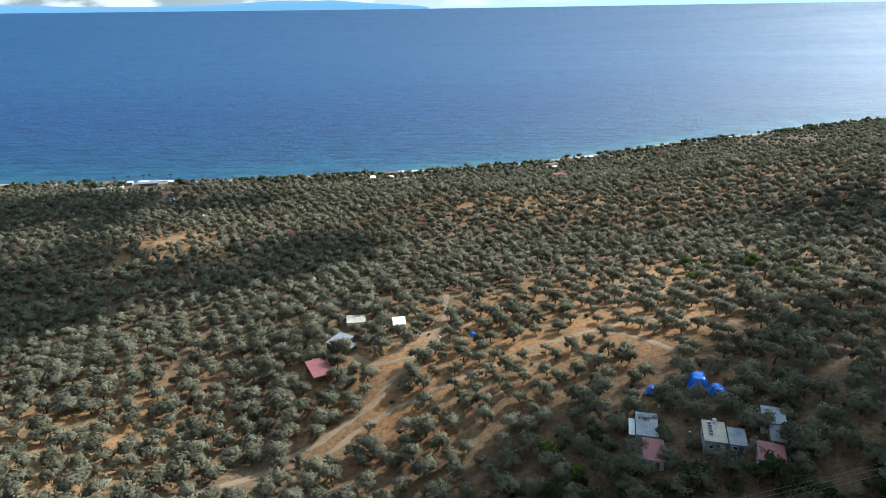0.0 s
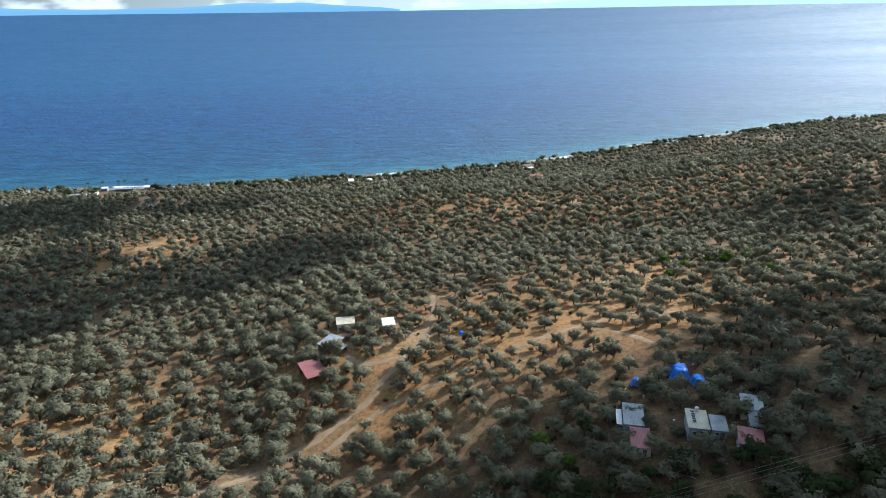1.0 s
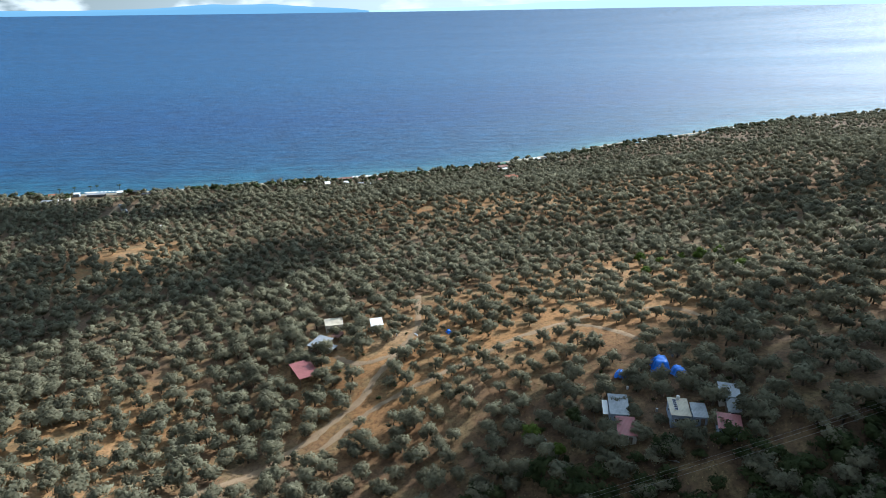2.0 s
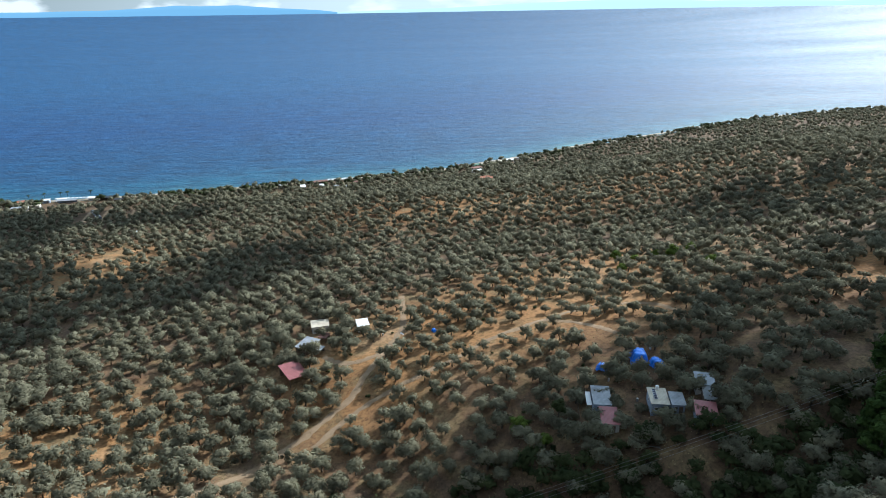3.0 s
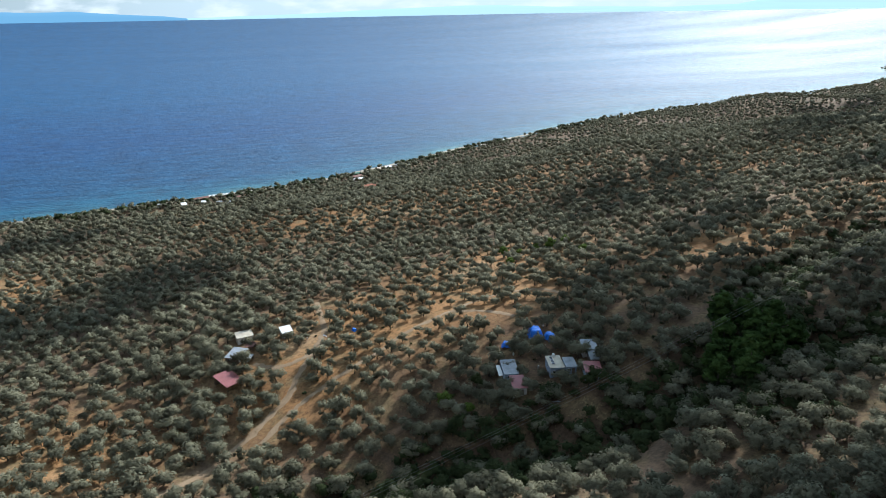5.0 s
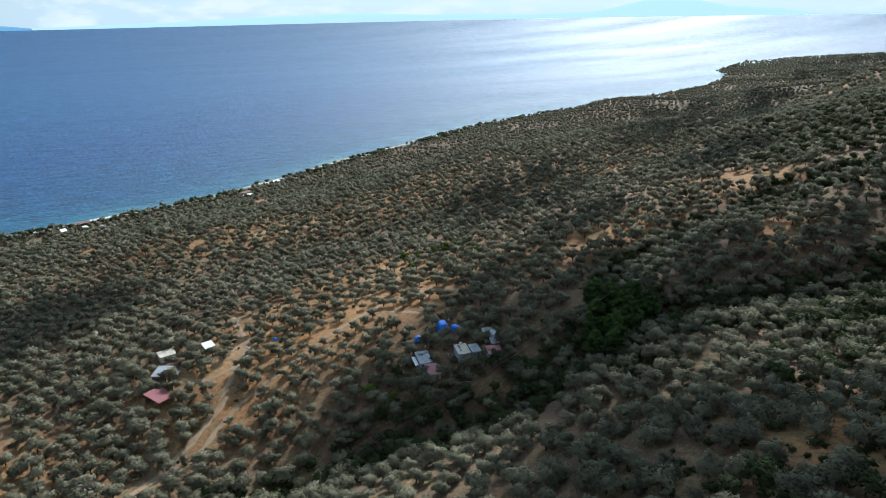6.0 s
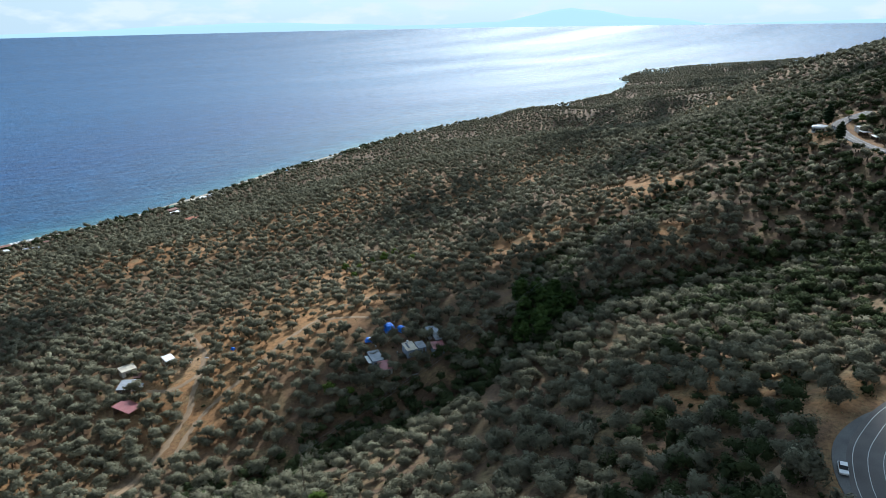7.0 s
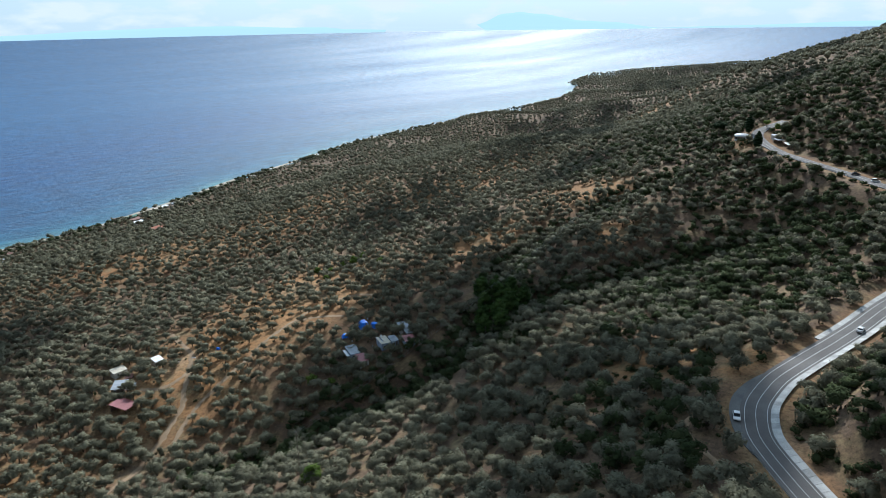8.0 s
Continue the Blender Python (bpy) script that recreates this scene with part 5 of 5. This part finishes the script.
car("parked_car", "white hatchback parked in the asphalt lay-by", 51.5, -47.2, 117.99, -62, CAR_WHITE, 1.6, 4.0)
car("silver_car", "white hatchback driving on the asphalt road", 130.2, -52.4, 118.53, 95, CAR_WHITE)
car("silver_car", "dark car driving on the upper road", 274.2, -2.4, 141.02, 32, CAR_DARK)
car("white_van", "white van driving on the upper road", 265.0, -14.2, 140.8, 36, CAR_WHITE, 1.75, 4.0, True)
lot_colours = (CAR_DARK, CAR_GREY, CAR_DARK, CAR_WHITE, CAR_GREY, CAR_DARK)
first_lot = {}
for k in range(13):
    x, y = -247 + 1.55 * k, 571 - 3.2 * k
    m = lot_colours[k % 6]
    z = ground_at(x, y) + 0.02
    if m not in first_lot:
        first_lot[m] = tagged(car("parked_car", "car parked in a row on the olive-grove lane", x, y, z, 116, m), group="cars parked near the beach")
    else:
        copy_thing(first_lot[m], pose(x, y, z, 0, 0, 116))
for k, (x, y) in enumerate([(-313, 596), (-306, 602), (-299, 606), (-291, 608), (-283, 611), (-276, 615), (-268, 619)]):
    copy_thing(first_lot[lot_colours[(k + 1) % 6]], pose(x, y, ground_at(x, y) + 0.02, 0, 0, 20 + 9 * (k % 3)))

# ---- roadside house and stalls ----
round_house = tagged(new("round_house"), "white round-fronted roadside building above the slope", "house")
round_house.matrix_world = pose(333, 84, 142.2, 0, 0, -40)
b = bmesh.new()
bmesh.ops.create_cone(b, cap_ends=True, segments=28, radius1=4.4, radius2=4.4, depth=7.0, matrix=pose(0, 0, -0.5))
part("wall", b, PLASTER, round_house)
b = bmesh.new()
bmesh.ops.create_cone(b, cap_ends=True, segments=28, radius1=4.9, radius2=4.3, depth=0.7, matrix=pose(0, 0, 3.26))
part("roof", b, WHITE_SHEET, round_house)
b = bmesh.new()
bmesh.ops.create_cone(b, cap_ends=True, segments=28, radius1=4.0, radius2=1.0, depth=0.5, matrix=pose(0, 0, 3.86))
part("roof_cap", b, GREY_SHEET, round_house)
for k in range(9):
    a = radians(100 + 20 * k)
    w = part("window", new_box(4.4 * math.cos(a), 4.4 * math.sin(a), 0.6, 0.12, 1.3, 1.6, 0.01, math.degrees(a)), DARK, round_house)
    part("pane", new_box(4.43 * math.cos(a), 4.43 * math.sin(a), 0.7, 0.12, 1.1, 1.4, 0, math.degrees(a)), GLASS, w)
hut("stall", "roadside stall with a dull grey sheet roof", 335, 61, -45, 4.2, 6, 2.6, 3.0, DULL_SHEET, WOOD, open_front=True, category="stall")
hut("stall", "low roadside stall with a white awning", 329, 53, -50, 2.6, 6, 2.3, 2.7, WHITE_SHEET, WOOD, open_front=True, category="stall")
hut("stall", "small grey roadside kiosk", 342, 66, -40, 4, 5, 2.6, 2.9, GREY_SHEET, PLASTER, category="kiosk")

# ---- along the beach ----
beach = ribbon("beach", glide([(a, c - 2, 0.2) for a, c in zip(SHORE_X[2:15], SHORE_Y[2:15])], 12), -4, 4.5, SAND, -0.12, 0.35)
tagged(beach, "narrow pale sand and shingle beach", "beach", kind="structure")
BEACH = [
    ("beach_hut", "white-roofed beach hut among the trees", -70, 642, 8, 5, 8, WHITE_SHEET, PLASTER), ("beach_hut", "small white-roofed hut behind the beach", -51, 643, 12, 4, 6, WHITE_SHEET, PLASTER),
    ("beach_hut", "hut with a grey roof behind the beach", -36, 633, 5, 5, 6, GREY_SHEET, PLASTER), ("beach_hut", "long grey-roofed hut behind the beach", -26, 632, 10, 8, 4, GREY_SHEET, PLASTER),
    ("beach_bar", "long beach bar with a red-brown roof", -53, 661, 12, 15, 4.6, RUST_SHEET, WOOD), ("beach_hut", "dark timber restaurant by the shore", 119, 690, 22, 12, 6, RUST_SHEET, WOOD),
    ("beach_hut", "white-roofed hall behind the shore trees", 116, 672, 22, 12, 5, WHITE_SHEET, PLASTER), ("beach_bar", "beach bar under a long green awning", 121, 707, 22, 14, 5, GREEN_CLOTH, WOOD),
    ("beach_hut", "pale-roofed beach house at the water's edge", 152, 721, 24, 9, 5, CREAM_SHEET, PLASTER), ("beach_hut", "white-roofed beach house at the water's edge", 166, 728, 26, 10, 5, WHITE_SHEET, PLASTER),
    ("beach_hut", "grey-roofed beach house at the water's edge", 181, 735, 26, 8, 5, GREY_SHEET, PLASTER), ("beach_hut", "small pale beach house", 205, 747, 26, 7, 5, CREAM_SHEET, PLASTER),
    ("beach_bar", "long restaurant with a blue and white awning", -292, 629, 4, 18, 4.4, GREY_SHEET, BLUE_WALL), ("beach_bar", "second restaurant with pale awning", -298, 636, 4, 8, 3.5, WHITE_SHEET, BLUE_WALL),
    ("beach_hut", "white block house beside the beach restaurant", -271, 636, 2, 6, 5, WHITE_SHEET, PLASTER), ("beach_bar", "long dark-roofed pavilion by the beach", -257, 635, 3, 14, 5, DARK, WOOD),
    ("beach_hut", "house with a red tiled roof by the beach", -331, 630, 2, 12, 6, TILES, PLASTER), ("beach_hut", "low pale-roofed hall beside the lane", -321, 600, 6, 14, 5, GREY_SHEET, PLASTER),
    ("beach_hut", "thatch-coloured pavilion in the trees", -378, 622, 0, 10, 8, CREAM_SHEET, WOOD), ("field_hut", "small white hut in the olive grove", -179, 464, 10, 2.6, 2.2, WHITE_SHEET, PLASTER),
    ("field_hut", "small grey hut in the olive grove", -350, 542, 0, 8, 4, GREY_SHEET, WOOD), ("beach_hut", "pale beach house under trees", 330, 812, 30, 9, 5, CREAM_SHEET, PLASTER),
    ("beach_hut", "small brown-roofed hut behind the beach", -16, 650, 14, 5, 4, RUST_SHEET, WOOD), ("beach_hut", "white-roofed hut under the shore trees", -92, 650, 6, 6, 4, WHITE_SHEET, PLASTER),
    ("beach_hut", "cream-roofed hut beside the lane", -312, 612, 6, 7, 5, CREAM_SHEET, PLASTER), ("beach_hut", "dark-roofed kiosk beside the lane", -242, 622, 4, 8, 4, DARK, WOOD),
    ("beach_hut", "grey-roofed shed in the trees by the beach", -352, 628, 2, 9, 5, DULL_SHEET, PLASTER), ("beach_hut", "white-roofed kitchen behind the beach restaurant", -312, 634, 4, 6, 4, WHITE_SHEET, BLUE_WALL),
    ("beach_hut", "small white hut behind the shore trees", 138, 702, 24, 6, 4, WHITE_SHEET, PLASTER), ("beach_hut", "rusty-roofed hut behind the shore", 172, 716, 26, 7, 4, RUST_SHEET, PLASTER),
    ("beach_hut", "white-roofed hut near the shore", 194, 733, 26, 8, 4, WHITE_SHEET, PLASTER), ("beach_hut", "tiled house near the shore", 232, 762, 28, 9, 6, TILES, PLASTER),
    ("beach_hut", "pale hut on the rocky shore", 280, 792, 30, 7, 4, CREAM_SHEET, PLASTER), ("beach_hut", "white-roofed hut on the rocky shore", 372, 838, 26, 8, 4, WHITE_SHEET, PLASTER),
    ("beach_hut", "white beach house on the point", 492, 893, 27, 10, 5, WHITE_SHEET, PLASTER), ("beach_hut", "grey beach house on the point", 520, 905, 27, 9, 5, GREY_SHEET, PLASTER)]
for name, label, x, y, turn, wide, deep, roof, wall in BEACH:
    hut(name, label, x, y, turn, wide, deep, 2.7, 3.3, roof, wall, 0.3, open_front=name == "beach_bar", category=name.replace("_", " "))
red_house = tagged(new("tiled_house"), "large house with a red tiled gable roof", "house")
red_house.matrix_world = pose(106, 585, ground_at(106, 585), 0, 0, 20)
part("wall", walls(8, 11, 3.4, 3.4, 0.25), PLASTER, red_house)
part("roof", sheet_roof(8, 11, 3.4, 5.4, 0.5, 0.5, 0.1, True), TILES, red_house)
part("wing_wall", new_box(8.4, -1.0, -0.8, 5.6, 6, 3.6), PLASTER, red_house)
bm = sheet_roof(6, 6, 2.8, 4.2, 0.4, 0.5, 0.1, True)
bmesh.ops.translate(bm, vec=(8.4, -1.0, 0.05), verts=bm.verts[:])
part("wing_roof", bm, TILES, red_house)
for k in range(4):
    w = part("window", new_box(-4 + 2.6 * k, -4.03, 1.0, 1.1, 0.1, 1.3, 0.01), WHITE_PAINT, red_house)
    part("pane", new_box(-4 + 2.6 * k, -4.06, 1.08, 0.92, 0.08, 1.14), GLASS, w)
pier = tagged(new("pier"), "short red-decked wooden pier over the water", "pier")
pier.matrix_world = pose(106, 722, 0, 0, 0, 12)
for k in range(11):
    part("plank", new_box(-5 + k, 0, 0.95, 0.94, 4.0, 0.12, 0.01), RUST_SHEET, pier)
for sx in (-4.6, 0, 4.6):
    for sy in (-1.7, 1.7):
        part("pile", new_box(sx, sy, -1.5, 0.22, 0.22, 2.44, 0.02), WOOD, pier)


def sunshade(x, y):
    base = tagged(new("sunshade"), "white square beach sunshade on a pole", "sunshade", "sunshades on the beach")
    base.matrix_world = pose(x, y, ground_at(x, y), 0, 0, 12)
    part("pole", new_box(0, 0, 0, 0.06, 0.06, 2.4, 0.01), STEEL, base)
    bm = bmesh.new()
    bmesh.ops.create_cone(bm, cap_ends=True, segments=4, radius1=2.0, radius2=0.1, depth=0.7, matrix=pose(0, 0, 2.42, 0, 0, 45))
    part("canopy", bm, WHITE_SHEET, base)
    return base


shade = sunshade(-45, 669)
for k in range(1, 14):
    x, y = -45 + 3.4 * (k % 7), 669 + 3.2 * (k // 7) + 0.5 * (k % 7)
    copy_thing(shade, pose(x, y, ground_at(x, y), 0, 0, 12))
for k in range(9):
    x, y = -306 + 3.6 * k, 641 + 0.1 * k
    copy_thing(shade, pose(x, y, ground_at(x, y), 0, 0, 3))


# ---- power line over the ravine ----
for x, y, top in ((-14, 73, 83.0), (168, 91.5, 121.5)):
    pole = tagged(new("utility_pole"), "slim wooden utility pole with a crossarm", "pole", "poles of the power line")
    base = ground_at(x, y)
    pole.matrix_world = pose(x, y, base)
    v, t = limb((0, 0, -0.8), (0, 0, top - base + 0.3), 0.14, 0.10, 8)
    tri_object("post", v, t, [WOOD]).parent = pole
    part("crossarm", new_box(0, 0, top - base - 0.1, 0.12, 2.4, 0.12, 0.01), WOOD, pole)
    for off in (-1.05, 0.15, 1.05):
        part("insulator", new_box(0, off, top - base + 0.02, 0.09, 0.09, 0.2, 0.02), WHITE_PAINT, pole)
for off in (-1.05, 0.15, 1.05):
    u = np.linspace(0, 1, 30)
    a, b = np.array((-14, 73 + off, 83.2)), np.array((168, 91.5 + off, 121.7))
    line = a + (b - a) * u[:, None] - np.stack([0 * u, 0 * u, 9 * u * (1 - u)], 1)
    v, t = joined([limb(p, q, 0.02, 0.02, 3) for p, q in zip(line, line[1:])])
    tagged(tri_object("power_cable", v, t, [STEEL]), "thin grey power cable slung across the ravine", "cable", "power cables")


# ---- unseen clouds, added to shade the ground ----
def make_shade_cloud():
    m, tree, b = material("shade_cloud_vapour", 1.0, 0, 0.0)
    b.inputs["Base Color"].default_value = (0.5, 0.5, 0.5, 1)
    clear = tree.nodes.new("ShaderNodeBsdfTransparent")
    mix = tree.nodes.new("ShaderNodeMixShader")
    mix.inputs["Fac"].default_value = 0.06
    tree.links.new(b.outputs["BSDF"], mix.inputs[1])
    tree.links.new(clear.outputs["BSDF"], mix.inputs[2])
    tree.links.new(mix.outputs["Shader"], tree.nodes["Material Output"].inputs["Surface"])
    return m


SHADE_CLOUD = make_shade_cloud()
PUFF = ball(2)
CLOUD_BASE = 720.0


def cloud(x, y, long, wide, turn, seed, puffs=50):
    """An unseen flat-based cumulus, added to cast shade; x, y is where its shade falls on the slope."""
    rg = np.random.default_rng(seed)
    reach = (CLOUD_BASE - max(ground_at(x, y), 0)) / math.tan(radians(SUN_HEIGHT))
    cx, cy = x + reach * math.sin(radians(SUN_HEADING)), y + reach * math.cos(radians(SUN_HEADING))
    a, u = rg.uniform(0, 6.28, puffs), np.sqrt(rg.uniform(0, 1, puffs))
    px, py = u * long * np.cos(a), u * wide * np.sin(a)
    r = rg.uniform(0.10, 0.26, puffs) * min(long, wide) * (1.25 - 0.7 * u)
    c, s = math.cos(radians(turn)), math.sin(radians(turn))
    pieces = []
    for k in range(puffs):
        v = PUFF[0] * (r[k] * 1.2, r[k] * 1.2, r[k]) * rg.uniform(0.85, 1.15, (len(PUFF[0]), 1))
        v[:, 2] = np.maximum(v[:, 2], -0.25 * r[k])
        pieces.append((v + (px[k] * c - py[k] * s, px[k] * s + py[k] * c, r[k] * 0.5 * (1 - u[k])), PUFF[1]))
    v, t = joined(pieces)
    ob = tri_object("cloud", v, t, [SHADE_CLOUD], None, True)
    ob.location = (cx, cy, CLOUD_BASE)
    return tagged(ob, "unseen cumulus cloud placed to shade the hillside", "cloud", "clouds over the hillside")


# each row adds an unseen cloud whose shade darkens one chosen patch
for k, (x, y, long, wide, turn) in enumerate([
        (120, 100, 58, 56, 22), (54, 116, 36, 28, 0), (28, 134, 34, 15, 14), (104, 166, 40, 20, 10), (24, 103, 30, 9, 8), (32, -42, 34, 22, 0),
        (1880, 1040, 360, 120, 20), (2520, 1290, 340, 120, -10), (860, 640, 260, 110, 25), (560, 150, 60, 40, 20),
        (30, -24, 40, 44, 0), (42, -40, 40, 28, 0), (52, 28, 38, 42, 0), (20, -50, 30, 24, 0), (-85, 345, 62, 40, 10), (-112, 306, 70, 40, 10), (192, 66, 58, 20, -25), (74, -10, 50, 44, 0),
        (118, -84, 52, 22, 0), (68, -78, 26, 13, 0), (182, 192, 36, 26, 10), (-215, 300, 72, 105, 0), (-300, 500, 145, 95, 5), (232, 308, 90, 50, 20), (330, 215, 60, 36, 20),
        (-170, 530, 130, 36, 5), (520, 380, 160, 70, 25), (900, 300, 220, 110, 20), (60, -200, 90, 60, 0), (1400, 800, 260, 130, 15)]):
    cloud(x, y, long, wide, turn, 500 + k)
